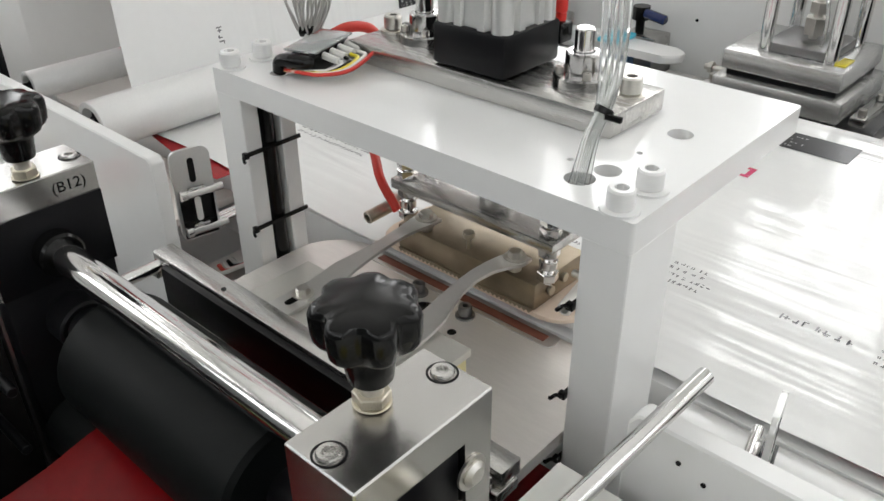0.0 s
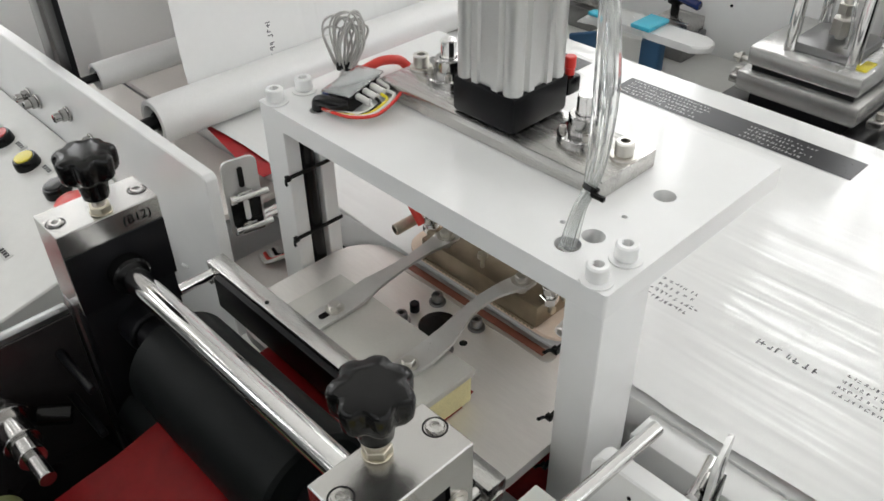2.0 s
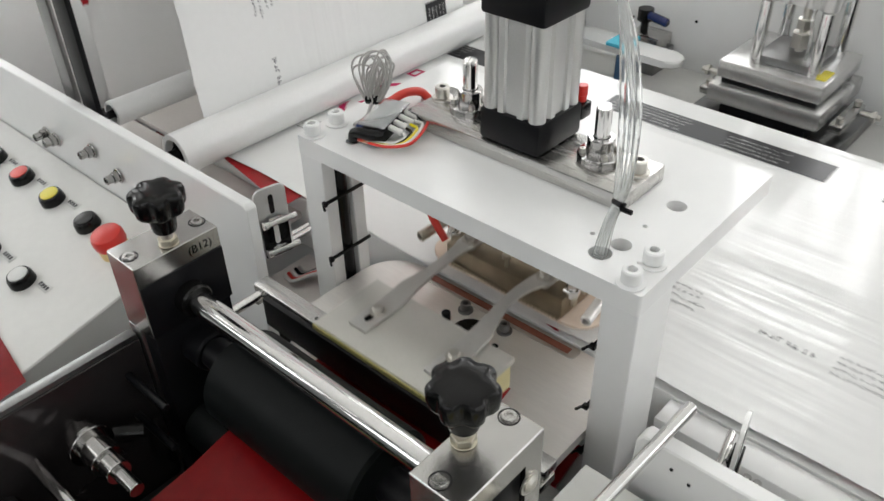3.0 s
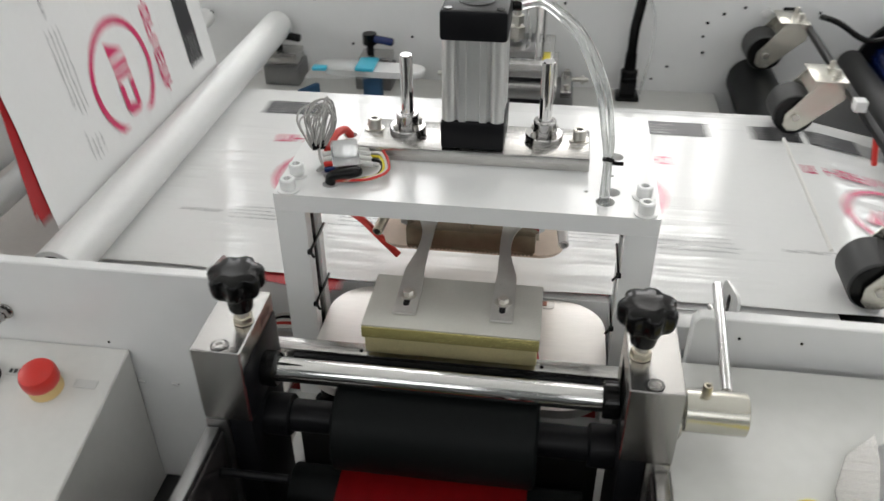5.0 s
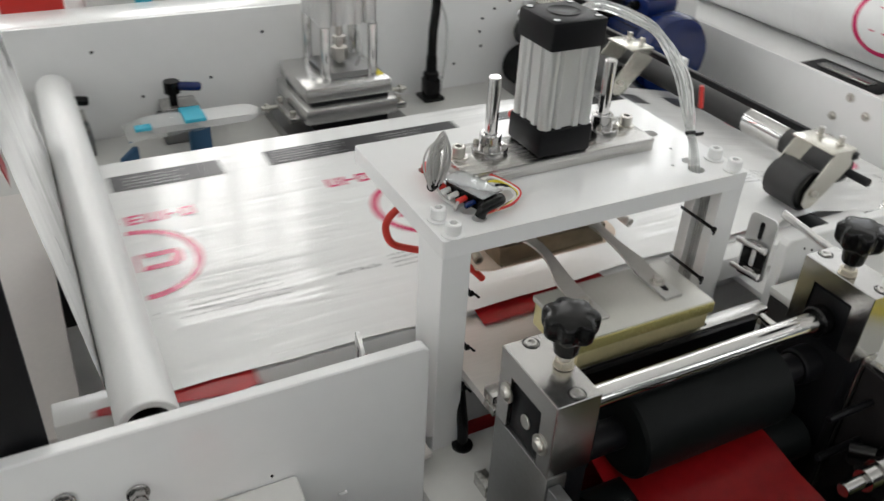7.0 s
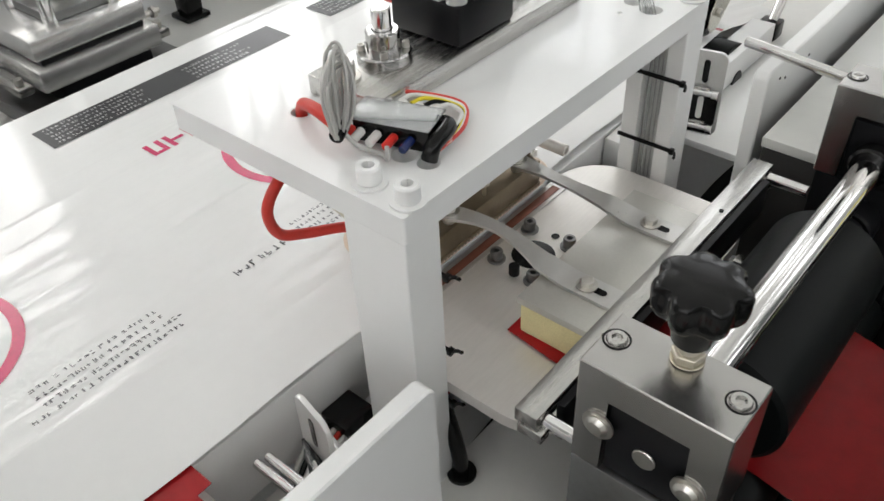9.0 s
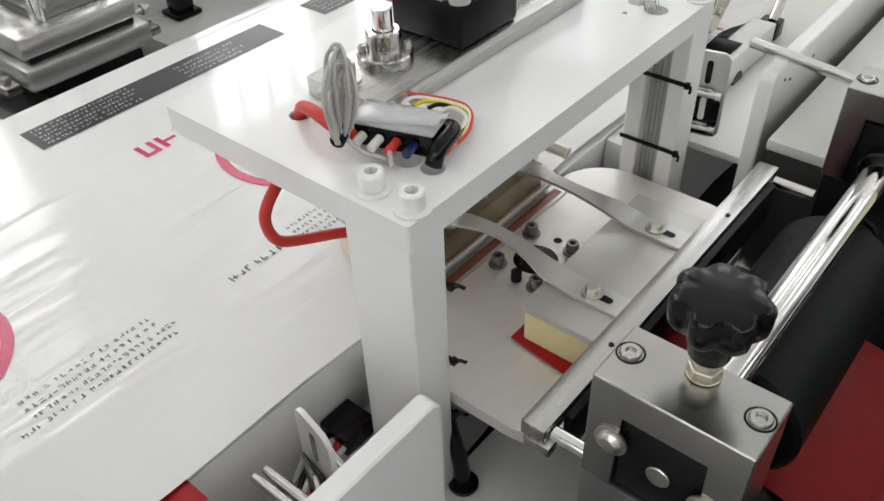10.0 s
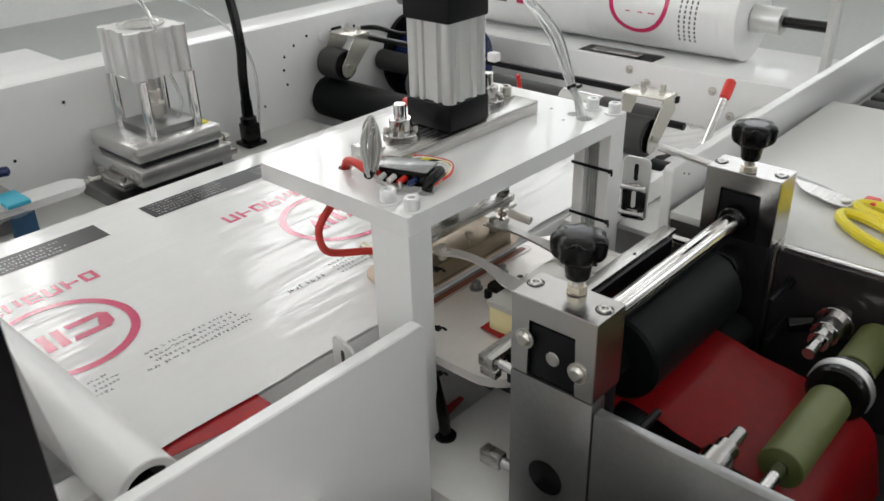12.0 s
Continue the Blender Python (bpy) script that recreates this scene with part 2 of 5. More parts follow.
def punched(outline, holes, z0, z1):
    """A flat plate with round holes right through it; holes are (x, y, radius)."""
    t = bmesh.new()

    def loop(pts):
        vs = [t.verts.new((x, y, z1)) for x, y in pts]
        return [t.edges.new((a, b)) for a, b in zip(vs, vs[1:] + vs[:1])]
    edges = loop(outline)
    for x, y, r in holes:
        edges += loop([(x + r * math.cos(2 * math.pi * k / 28), y + r * math.sin(2 * math.pi * k / 28)) for k in range(28)])
    bmesh.ops.triangle_fill(t, use_beauty=True, use_dissolve=False, edges=edges)
    done = bmesh.ops.extrude_face_region(t, geom=t.faces[:])
    bmesh.ops.translate(t, verts=[v for v in done["geom"] if isinstance(v, bmesh.types.BMVert)], vec=(0, 0, z0 - z1))
    return t


def rounded(x0, x1, y0, y1, r, n=8):
    """The outline of a rectangle with round corners."""
    out = []
    for cx, cy, a in ((x1 - r, y1 - r, 0), (x0 + r, y1 - r, 90), (x0 + r, y0 + r, 180), (x1 - r, y0 + r, 270)):
        out += [(cx + r * math.cos(radians(a + 90 * k / n)), cy + r * math.sin(radians(a + 90 * k / n))) for k in range(n + 1)]
    return out


def mesh_of(name, bm, mat):
    bmesh.ops.recalc_face_normals(bm, faces=bm.faces[:])
    data = bpy.data.meshes.new(name)
    bm.to_mesh(data)
    bm.free()
    for p in data.polygons:
        p.use_smooth = True
    data.set_sharp_from_angle(angle=radians(32))
    data.materials.append(mat)
    return data


def placed(ob):
    """Where an object stands in the world."""
    m = ob.matrix_parent_inverse @ ob.matrix_basis
    return placed(ob.parent) @ m if ob.parent is not None else ob.matrix_basis.copy()


def part(name, bm, mat, parent=None, label=""):
    """Links a bmesh as one mesh object, under a thing or a part."""
    ob = new(name, mesh_of(name, bm, mat))
    if parent is not None:
        ob.parent = parent
        ob.matrix_parent_inverse = placed(parent).inverted()
    if label:
        ob["label"] = label
    return ob


def thing(name, label, category, group="", at=(0, 0, 0), kind=""):
    ob = new(name)
    ob.empty_display_size = 0.05
    ob.location = at
    return tagged(ob, label, category, group, kind)


def socket_bolt(parent, x, y, z, r=0.009, h=0.013, mat=None, washer=True, axis=(0, 0, 1), name="bolt"):
    """A socket head screw with a recess and a washer, standing on a face."""
    bm = bmesh.new()
    base = 0.0
    if washer:
        add_lathe(bm, [(0, 0), (r * 1.45, 0), (r * 1.45, 0.0018), (r * 0.9, 0.002), (0, 0.002)], (x, y, z), axis)
        base = 0.002
    add_lathe(bm, [(r * 0.9, base), (r, base + 0.001), (r, base + h - 0.0015), (r * 0.88, base + h), (r * 0.52, base + h)], (x, y, z), axis)
    t = bmesh.new()
    add_lathe(t, [(r * 0.56, base + h), (r * 0.52, base + h - 0.0004), (r * 0.52, base + h * 0.4), (0, base + h * 0.4)], (x, y, z), axis, 6)
    join(bm, t)
    return part(name, bm, mat or ZINC, parent)


def hex_bolt(parent, x, y, z, r=0.008, h=0.006, mat=None, axis=(0, 0, 1), stud=0.0, name="nut"):
    bm = bmesh.new()
    add_lathe(bm, [(0, 0), (r * 1.5, 0), (r * 1.5, 0.0015), (0, 0.0015)], (x, y, z), axis)
    t = bmesh.new()
    add_lathe(t, [(0, 0.0015), (r, 0.0015), (r, 0.0015 + h * 0.85), (r * 0.86, 0.0015 + h), (0, 0.0015 + h)], (x, y, z), axis, 6)
    join(bm, t)
    if stud:
        p = Vector((x, y, z))
        add_rod(bm, p, p + Vector(axis).normalized() * stud, r * 0.55)
    return part(name, bm, mat or ZINC, parent)


def sunk_screw(parent, x, y, z, r=0.0085, axis=(0, 0, 1)):
    """A socket screw sunk in a counterbore that shows as a dark ring round its head."""
    ring = bmesh.new()
    add_lathe(ring, [(r * 1.14, 0.0002), (r * 1.0, 0.0004), (r * 0.98, 0.0002)], (x, y, z), axis)
    bolt = socket_bolt(parent, x, y, z - 0.001 if axis == (0, 0, 1) else z, r * 0.86, 0.003, STEEL, False, axis, "screw")
    part("counterbore", ring, BLACK_PAINT, bolt)
    return bolt


# ---- hall ----
def hall():
    floor = part("floor", box(-8.2, 8.2, -7.2, 7.2, -0.2, 0.0, 0), CONCRETE)
    tagged(floor, "grey-green painted concrete workshop floor", "floor", kind="structure")
    ceiling = part("ceiling", box(-8.2, 8.2, -7.2, 7.2, 9.0, 9.2, 0), PLASTER)
    tagged(ceiling, "white workshop ceiling", "ceiling", kind="structure")

    def wall(name, along, bays, m, mat=PLASTER, label="plain white plastered workshop wall"):
        """A wall in its own space: x along it, y through it; bays are the middles of windows 1.6 m wide, in two rows."""
        bm = bmesh.new()
        rows = ((3.4, 6.0), (7.0, 8.0)) if bays else ()
        z = 0.0
        for low, high in rows:
            add_box(bm, -along, along, 0, 0.2, z, low, 0)
            edges = [-along] + [e for b in bays for e in (b - 0.8, b + 0.8)] + [along]
            for a, b in zip(edges[::2], edges[1::2]):
                add_box(bm, a, b, 0, 0.2, low, high, 0)
            z = high
        add_box(bm, -along, along, 0, 0.2, z, 9.0, 0)
        ob = part(name, bm, mat)
        ob.matrix_world = m
        tagged(ob, label, "wall", kind="structure")
        for low, high in rows:
            for b in bays:
                f = bmesh.new()
                for j in range(5):
                    x = b - 0.8 + 0.4 * j
                    add_box(f, x - 0.04, x + 0.04, 0.07, 0.13, low, high, 0)
                for j in range(4):
                    h = low + (high - low) * j / 3
                    add_box(f, b - 0.8, b + 0.8, 0.075, 0.125, h - 0.04, h + 0.04, 0)
                w = part("window_frame", f, PAINT_OLD, ob)
                w.matrix_parent_inverse = Matrix.Identity(4)
        return ob

    wall("wall_back", 8.2, (-6.8, -4.2, -1.5, 1.1, 4.9, 7.2), pose(0, 7.0, 0))
    # out of view; its dark grey keeps the steel blocks' front faces dim
    wall("wall_front", 8.2, (-6.5, -3.9, -1.3, 1.3, 3.9, 6.5), pose(0, -7.0, 0, 0, 0, 180), WALL_GREY, "unseen wall added in front, dark to dim the steel's reflections, with high windows")
    wall("wall_left", 7.0, (-5.2, -2.6, 0.0, 2.6, 5.2), pose(-8.0, 0, 0, 0, 0, 90))
    wall("wall_right", 7.0, (-5.2, -2.6, 0.0, 2.6, 5.2), pose(8.0, 0, 0, 0, 0, -90))


hall()


# ---- machine frame ----


def frame_of_machine():
    body = thing("machine_frame", "white painted steel frame of the bag-making machine", "machine frame", at=(0, 0.4, 0))
    left = prism([(-1.6, 0.3), (-0.257, 0.3), (-0.254, 0.303), (-0.254, 1.060), (-0.260, 1.066), (-1.6, 1.066)], 0, 0.015,
                 Matrix.Translation((0, -0.041, 0)) @ pose(0, 0, 0, 90), 0.0015)
    part("front_plate", left, PAINT, body)
    right = prism([(1.5, 0.3), (0.259, 0.3), (0.256, 0.303), (0.256, 1.060), (0.262, 1.068), (1.5, 1.068)], 0, 0.016,
                  Matrix.Translation((0, -0.041, 0)) @ pose(0, 0, 0, 90), 0.0015)
    part("front_plate", right, PAINT, body)
    part("back_plate", box(-1.6, 1.06, 1.0, 1.016, 0.3, 1.105, 0.002), PAINT, body)
    part("top_flange", box(-1.6, 0.8, 1.018, 1.11, 1.094, 1.104, 0.002), PAINT, body)
    part("end_plate", box(1.045, 1.06, 0.005, 0.998, 0.3, 0.968, 0.002), PAINT, body)
    part("cross_beam", box(1.07, 1.42, 0.005, 1.4, 0.88, 0.948, 0.004), PAINT, body)
    part("seal_strip", box(1.0655, 1.0745, 0.01, 1.38, 0.9484, 0.9515, 0.0008), BLACK, body, "black rubber seal along the cross beam")
    part("bed_plate", box(-1.5, 0.44, 0.72, 0.998, 0.862, 0.874, 0.002), PAINT_OLD, body)
    # shade inside the frame is put into the tray's colour
    part("under_tray", box(-1.5, 1.04, -0.02, 0.998, 0.62, 0.63, 0.0), SHADE_DARK, body)
    part("support_beam", box(-0.62, 0.47, 0.1, 0.14, 0.872, 0.958, 0.002), PAINT, body)
    part("film_table", box(-0.5, 0.47, 0.142, 0.70, 0.945, 0.958, 0.002), PAINT, body)
    part("inner_shelf", box(-0.845, -0.36, -0.036, 0.098, 0.925, 0.935, 0.002), SHELF, body, "pinkish white inner shelf")
    part("inner_shelf", box(-0.845, -0.59, 0.108, 0.70, 0.925, 0.935, 0.002), SHELF, body, "pinkish white inner shelf")
    part("inner_shelf", box(0.335, 0.615, -0.036, 0.098, 0.905, 0.915, 0.002), PAINT, body)
    part("edge_rail", box(0.218, 0.615, 0.064, 0.0985, 0.918, 0.957, 0.002), PAINT, body)
    part("wire_tray", box(-0.358, -0.225, -0.02, 0.098, 0.855, 0.862, 0.001), SHELF, body, "pinkish white wire tray")
    part("lower_sill", box(-0.252, 0.252, -0.13, 0.008, 0.80, 0.842, 0.003), PAINT_OLD, body)
    part("rear_skirt", box(-1.6, 1.5, 0.96, 0.975, 0.02, 0.62, 0.002), PAINT, body)
    part("end_skirt", box(-1.6, -1.585, -0.02, 0.955, 0.02, 1.0, 0.002), PAINT, body)
    part("front_skirt", box(-1.58, 1.5, -0.036, -0.021, 0.02, 0.61, 0.002), PAINT, body)
    for x, z in ((-0.556, 0.991), (-0.618, 1.008), (-0.735, 0.985), (-0.765, 0.985)):
        bm = bmesh.new()
        add_rod(bm, (x, -0.057, z), (x, -0.060, z), 0.011)
        add_rod(bm, (x, -0.060, z), (x, -0.068, z), 0.0085, 6)
        add_rod(bm, (x, -0.068, z), (x, -0.078, z), 0.0062)
        part("bolt", bm, DARK_CHROME, body)
    for x, z in ((-0.43, 0.955), (0.306, 1.044), (0.37, 1.044), (0.29, 1.05)):
        part("hole", rod((x, -0.0571, z), (x, -0.0575, z), 0.0016, 12), BLACK, body)
    for x in (-0.40, -0.355):
        part("plug", rod((x, -0.057, 0.895), (x, -0.0595, 0.893), 0.005, 16), PAINT, body)
    for x, y in ((-0.233, 0.972), (-0.37, 0.95), (0.33, 0.93), (0.30, 0.9)):
        part("hole", rod((x, 0.9994, y), (x, 0.9990, y), 0.003, 12), BLACK, body)
    for x, z in ((0.40, 1.03), (0.395, 1.0), (0.40, 0.965), (0.47, 1.065), (0.43, 1.05), (0.62, 1.06), (0.10, 1.06), (-0.12, 1.055), (-0.45, 1.05)):
        part("hole", rod((x, 0.9994, z), (x, 0.9990, z), 0.0032, 12), BLACK, body)
    for y, z in ((0.47, 0.945), (0.42, 0.92), (0.50, 0.89), (0.25, 0.93), (0.2, 0.88)):
        hex_bolt(body, 1.045, y, z, 0.007, 0.006, axis=(-1, 0, 0), name="bolt")
    return body


frame_of_machine()


def vent_slot():
    v = thing("slot_cover", "dark rectangular opening with a steel bar in the white cross beam", "slot cover", at=(1.1, 0.6, 0.948))
    part("frame", box(1.08, 1.185, 0.45, 0.67, 0.9485, 0.951, 0.001), BLACK_PAINT, v)
    part("bar", box(1.115, 1.15, 0.49, 0.63, 0.9515, 0.96, 0.002), STEEL_Y, v)


vent_slot()


# ---- punch press ----
def barrel_outline(cx, cy, size):
    """Four round corner ribs and two flutes on each face."""
    quarter = []
    for k in range(9):
        a = radians(-70 + 230 * k / 8)
        quarter.append((0.0275 + 0.0088 * math.cos(a), 0.0275 + 0.0088 * math.sin(a)))
    side = [(0.017, 0.0325), (0.0155, 0.0352), (0.0085, 0.0352), (0.007, 0.0325)]
    one = quarter + side + [(-x, y) for x, y in side[::-1]]
    outline = []
    for k in range(4):
        c, d = (1, 0, -1, 0)[k], (0, 1, 0, -1)[k]
        outline += [(cx + size * (x * c - y * d), cy + size * (x * d + y * c)) for x, y in one]
    return outline


def punch_press():
    press = thing("punch_press", "white gantry punch press with a pneumatic cylinder on top", "punch press", at=(0, 0.1, 0.8))
    holes = ((-0.158, 0.05, 0.010), (-0.1555, 0.0295, 0.0085), (0.156, 0.03, 0.0105), (0.1635, 0.052, 0.0095), (0.1705, 0.138, 0.0095),
             (0.135, 0.05, 0.0025), (0.165, 0.09, 0.0025), (-0.161, 0.155, 0.0085))
    part("top_plate", punched(rounded(-0.215, 0.215, 0.0, 0.25, 0.003, 3), holes, 1.128, 1.15), PAINT, press)
    for s in (-1, 1):
        # each leg: a channel with its groove on the inner side
        u = [(0.2145, 0.001), (0.2145, 0.059), (0.179, 0.059), (0.179, 0.0415), (0.203, 0.0415), (0.203, 0.0185), (0.179, 0.0185), (0.179, 0.001)]
        bm = prism([(s * x, y) for x, y in u], 0.80, 1.1278, bevel=0.0009)
        leg = part("leg", bm, PAINT, press)
        for y in (0.01, 0.045):
            socket_bolt(press, s * 0.1985, y, 1.1501, 0.0088, 0.0135, PAINT)
        for z in (1.075, 0.998, 0.935):
            b = bmesh.new()
            xs = s * 0.1775
            add_box(b, xs - 0.0012, xs + 0.0012, -0.001, 0.061, z - 0.002, z + 0.002, 0.0004)
            add_box(b, xs - 0.003, xs + 0.003, -0.0045, 0.0003, z - 0.0028, z + 0.0028, 0.0008)
            add_cable(b, [(xs, -0.003, z), (xs - s * 0.003, -0.0065, z + 0.001), (xs - s * 0.0055, -0.008, z - 0.002), (xs - s * 0.007, -0.008, z - 0.003)], 0.0016, 6, 4)
            part("cable_tie", b, BLACK, leg)
    # black sleeve in the left groove, clear tubes in the right groove
    part("cable_sleeve", cable([(-0.1905, 0.03, 1.128), (-0.189, 0.03, 1.10), (-0.1885, 0.03, 1.0), (-0.1885, 0.03, 0.90), (-0.187, 0.022, 0.86)], 0.0095, 14), BLACK, press, "black braided cable sleeve")
    for k in range(4):
        y = 0.0235 + 0.0045 * k
        part("air_tube", cable([(0.165, y, 1.1275), (0.186, y, 1.10), (0.1885, y, 1.05), (0.1885, y, 0.9), (0.1885, y, 0.84)], 0.0026, 8), CLEAR, press)
    # cylinder base plate, guides and cylinder
    part("base_plate", box(-0.138, 0.138, 0.094, 0.170, 1.1504, 1.168, 0.0015), STEEL, press, "ground steel base plate")
    for s in (-1, 1):
        socket_bolt(press, s * 0.125, 0.14, 1.168, 0.0082, 0.013, ZINC)
        g = bmesh.new()
        x = s * 0.083
        add_lathe(g, [(0, 0), (0.0225, 0), (0.0225, 0.007), (0.0215, 0.0085), (0.0138, 0.009), (0.0138, 0.024), (0.0128, 0.0255), (0.0088, 0.0255), (0.0088, 0.02)], (x, 0.138, 1.1682), (0, 0, 1), 36)
        guide = part("guide_bush", g, DARK_CHROME, press, "flanged steel guide bush")
        for a in (45, 135, 225, 315):
            socket_bolt(guide, x + 0.0178 * math.cos(radians(a)), 0.138 + 0.0178 * math.sin(radians(a)), 1.1768, 0.0034, 0.005, ZINC, False)
    cyl = prism(barrel_outline(0, 0.135, 1.0), 1.203, 1.300)
    part("cylinder_barrel", cyl, ALU, press, "ribbed aluminium cylinder barrel")
    for z0, z1 in ((1.1684, 1.2035), (1.2995, 1.334)):
        cap = part("end_cap", box(-0.0375, 0.0375, 0.0975, 0.1725, z0, z1, 0.004), BLACK_PAINT, press, "black anodised end cap")
        if z1 > 1.3:
            part("recess", add_lathe(bmesh.new(), [(0.021, 0.0006), (0.0195, 0.0012), (0.018, 0.0004), (0, 0.0004)], (0, 0.135, z1), (0, 0, 1)), BLACK_PAINT, cap)
            for sx in (-1, 1):
                for sy in (-1, 1):
                    part("screw", rod((sx * 0.0285, 0.135 + sy * 0.0285, z1), (sx * 0.0285, 0.135 + sy * 0.0285, z1 + 0.0008), 0.005, 16), BLACK, cap)
    # air fittings at the back of the cylinder
    for z in (1.188, 1.317):
        b = bmesh.new()
        add_rod(b, (-0.022, 0.172, z), (-0.022, 0.19, z), 0.006)
        part("air_fitting", b, DARK_STEEL if z > 1.3 else RED_PLASTIC, press)
    part("valve_knob", add_rod(rod((0.0295, 0.183, 1.197), (0.0295, 0.183, 1.204), 0.0045, 20), (0.0295, 0.183, 1.204), (0.0295, 0.183, 1.215), 0.0052, 16), RED_PLASTIC, press)
    part("valve_body", box(0.022, 0.037, 0.1728, 0.191, 1.18, 1.1968, 0.002), BLACK, press)
    return press


PRESS = punch_press()


def punch_head(press):
    """What rides on the cylinder's rod, drawn at its lowest place."""
    head = part("moving_head", box(-0.094, 0.094, 0.098, 0.172, 1.033, 1.043, 0.0012), STEEL, press, "steel cross plate that rides up and down")
    for s in (-1, 1):
        x = s * 0.083
        part("guide_shaft", rod((x, 0.138, 1.044), (x, 0.138, 1.2115), 0.0078, 24, 0.0012), CHROME, head)
        post = bmesh.new()
        add_rod(post, (x, 0.11, 0.996), (x, 0.11, 1.062), 0.005, 16)
        for z0, z1, r in ((1.044, 1.052, 0.0095), (1.054, 1.060, 0.0095), (1.024, 1.032, 0.0095), (1.000, 1.008, 0.0095)):
            add_rod(post, (x, 0.11, z0), (x, 0.11, z1), r, 6)
        add_rod(post, (x, 0.11, 1.012), (x, 0.11, 1.020), 0.008, 24)
        part("stud", post, CHROME, head, "threaded stud with nuts")
        # spacer tubes that stick out beside the mould
        tube = part("pipe", rod((s * 0.117, 0.086, 0.996), (s * 0.104, 0.2, 1.008), 0.0065, 20, 0.0008, 0.0042), BRASS if s < 0 else ALU_PLATE, head)
        part("clamp_screw", rod((s * 0.122, 0.118, 1.011), (s * 0.103, 0.118, 1.011), 0.0035, 12), ZINC, tube)
    rodm = bmesh.new()
    add_rod(rodm, (0, 0.135, 1.043), (0, 0.135, 1.072), 0.012, 24)
    add_rod(rodm, (0, 0.135, 1.072), (0, 0.135, 1.165), 0.009, 24)
    part("piston_rod", rodm, CHROME, head)
    part("rod_nut", rod((0, 0.135, 1.062), (0, 0.135, 1.082), 0.0145, 24, 0.002), BLACK, head)
    m = bmesh.new()
    add_box(m, -0.082, 0.082, 0.094, 0.17, 0.9735, 1.000, 0.0018)
    part("mould", m, MOULD, head, "heat-stained brown steel punching mould")
    blade = [(-0.08, 0.9755), (0.08, 0.9755)]
    for k in range(33):
        blade += [(0.08 - 0.005 * k, 0.9735), (0.0775 - 0.005 * k, 0.9708)]
    teeth = prism(blade[:-1], 0, 0.0016, Matrix.Translation((0, 0.0938, 0)) @ pose(0, 0, 0, 90))
    part("serrated_blade", teeth, MOULD, head, "serrated cutting blade")
    skirt = prism(rounded(-0.118, 0.118, 0.0935, 0.2, 0.03, 6), 0.9685, 0.9728, bevel=0.0006)
    part("mould_board", skirt, PEACH, head, "peach-coloured heat board")
    # knurled vent screw and side plugs
    part("thumb_screw", add_rod(rod((0, 0.103, 1.0), (0, 0.103, 1.012), 0.0022, 10), (0, 0.103, 1.012), (0, 0.103, 1.018), 0.0055, 16), BRASS, head)
    for y, z in ((0.115, 0.986), (0.135, 0.99)):
        part("plug", rod((0.082, y, z), (0.086, y, z), 0.0045, 16), BRASS, head)
    # necked arms that carry the stripping pad
    zt = 0.9965
    for s in (-1, 1):
        side = [(0.0115, 0.112), (0.0115, 0.097), (0.0095, 0.085), (0.0075, 0.07), (0.0065, 0.05), (0.007, 0.03), (0.009, 0.012), (0.0115, -0.005), (0.0125, -0.03), (0.0125, -0.078)]
        fine = []
        for (w0, y0), (w1, y1) in zip(side, side[1:]):
            steps = 2 if y1 < -0.035 else 4
            for k in range(steps):
                f = k / steps
                fine.append((w0 + (w1 - w0) * f, y0 + (y1 - y0) * f))
        fine.append(side[-1])
        a = bmesh.new()
        cols = []
        for (w, y) in fine:
            lift = max(0.0, min(1.0, (y + 0.02) / 0.11))
            lift = lift * lift * (3 - 2 * lift)
            z = zt + 0.003 + 0.0095 * lift + 0.007 * math.sin(math.pi * max(0.0, min(1.0, (y + 0.03) / 0.13)))
            bow = 0.006 * math.sin(math.pi * max(0, min(1, (y - 0.0) / 0.1)))
            cx = s * (0.053 - bow * 0.9)
            cols.append([a.verts.new((cx - w, y, z)), a.verts.new((cx + w, y, z)), a.verts.new((cx + w, y, z + 0.003)), a.verts.new((cx - w, y, z + 0.003))])
        for c, d in zip(cols, cols[1:]):
            for k in range(4):
                n = (k + 1) % 4
                a.faces.new((c[k], c[n], d[n], d[k]))
        a.faces.new(cols[0][::-1])
        a.faces.new(cols[-1])
        arm = part("arm", a, ARM_STEEL, head, "necked flat steel arm")
        part("slot", prism(rounded(s * 0.053 - 0.0035, s * 0.053 + 0.0035, -0.066, -0.045, 0.0034, 4), zt + 0.0058, zt + 0.0064), BLACK, arm)
        hex_bolt(arm, s * 0.053, -0.047, zt + 0.0062, 0.0062, 0.0055, ZINC)
        hex_bolt(arm, s * 0.053, 0.103, zt + 0.0157, 0.0068, 0.006, ZINC)
        part("riser", rod((s * 0.053, 0.103, 1.0), (s * 0.053, 0.103, zt + 0.0123), 0.006, 16), ZINC, arm)
    part("pad_plate", box(-0.096, 0.096, -0.1, -0.006, zt - 0.005, zt + 0.0024, 0.001), FOAM_EDGE, head, "flat grey pad plate")
    part("foam", box(-0.094, 0.094, -0.098, -0.008, zt - 0.0385, zt - 0.0052, 0.003), FOAM, head, "pale yellow foam block")
    part("front_strip", box(-0.0955, 0.0955, -0.1022, -0.1004, zt - 0.013, zt + 0.0012, 0.0006), GOLD, head, "glossy gold facing strip")
    return head


HEAD = punch_head(PRESS)


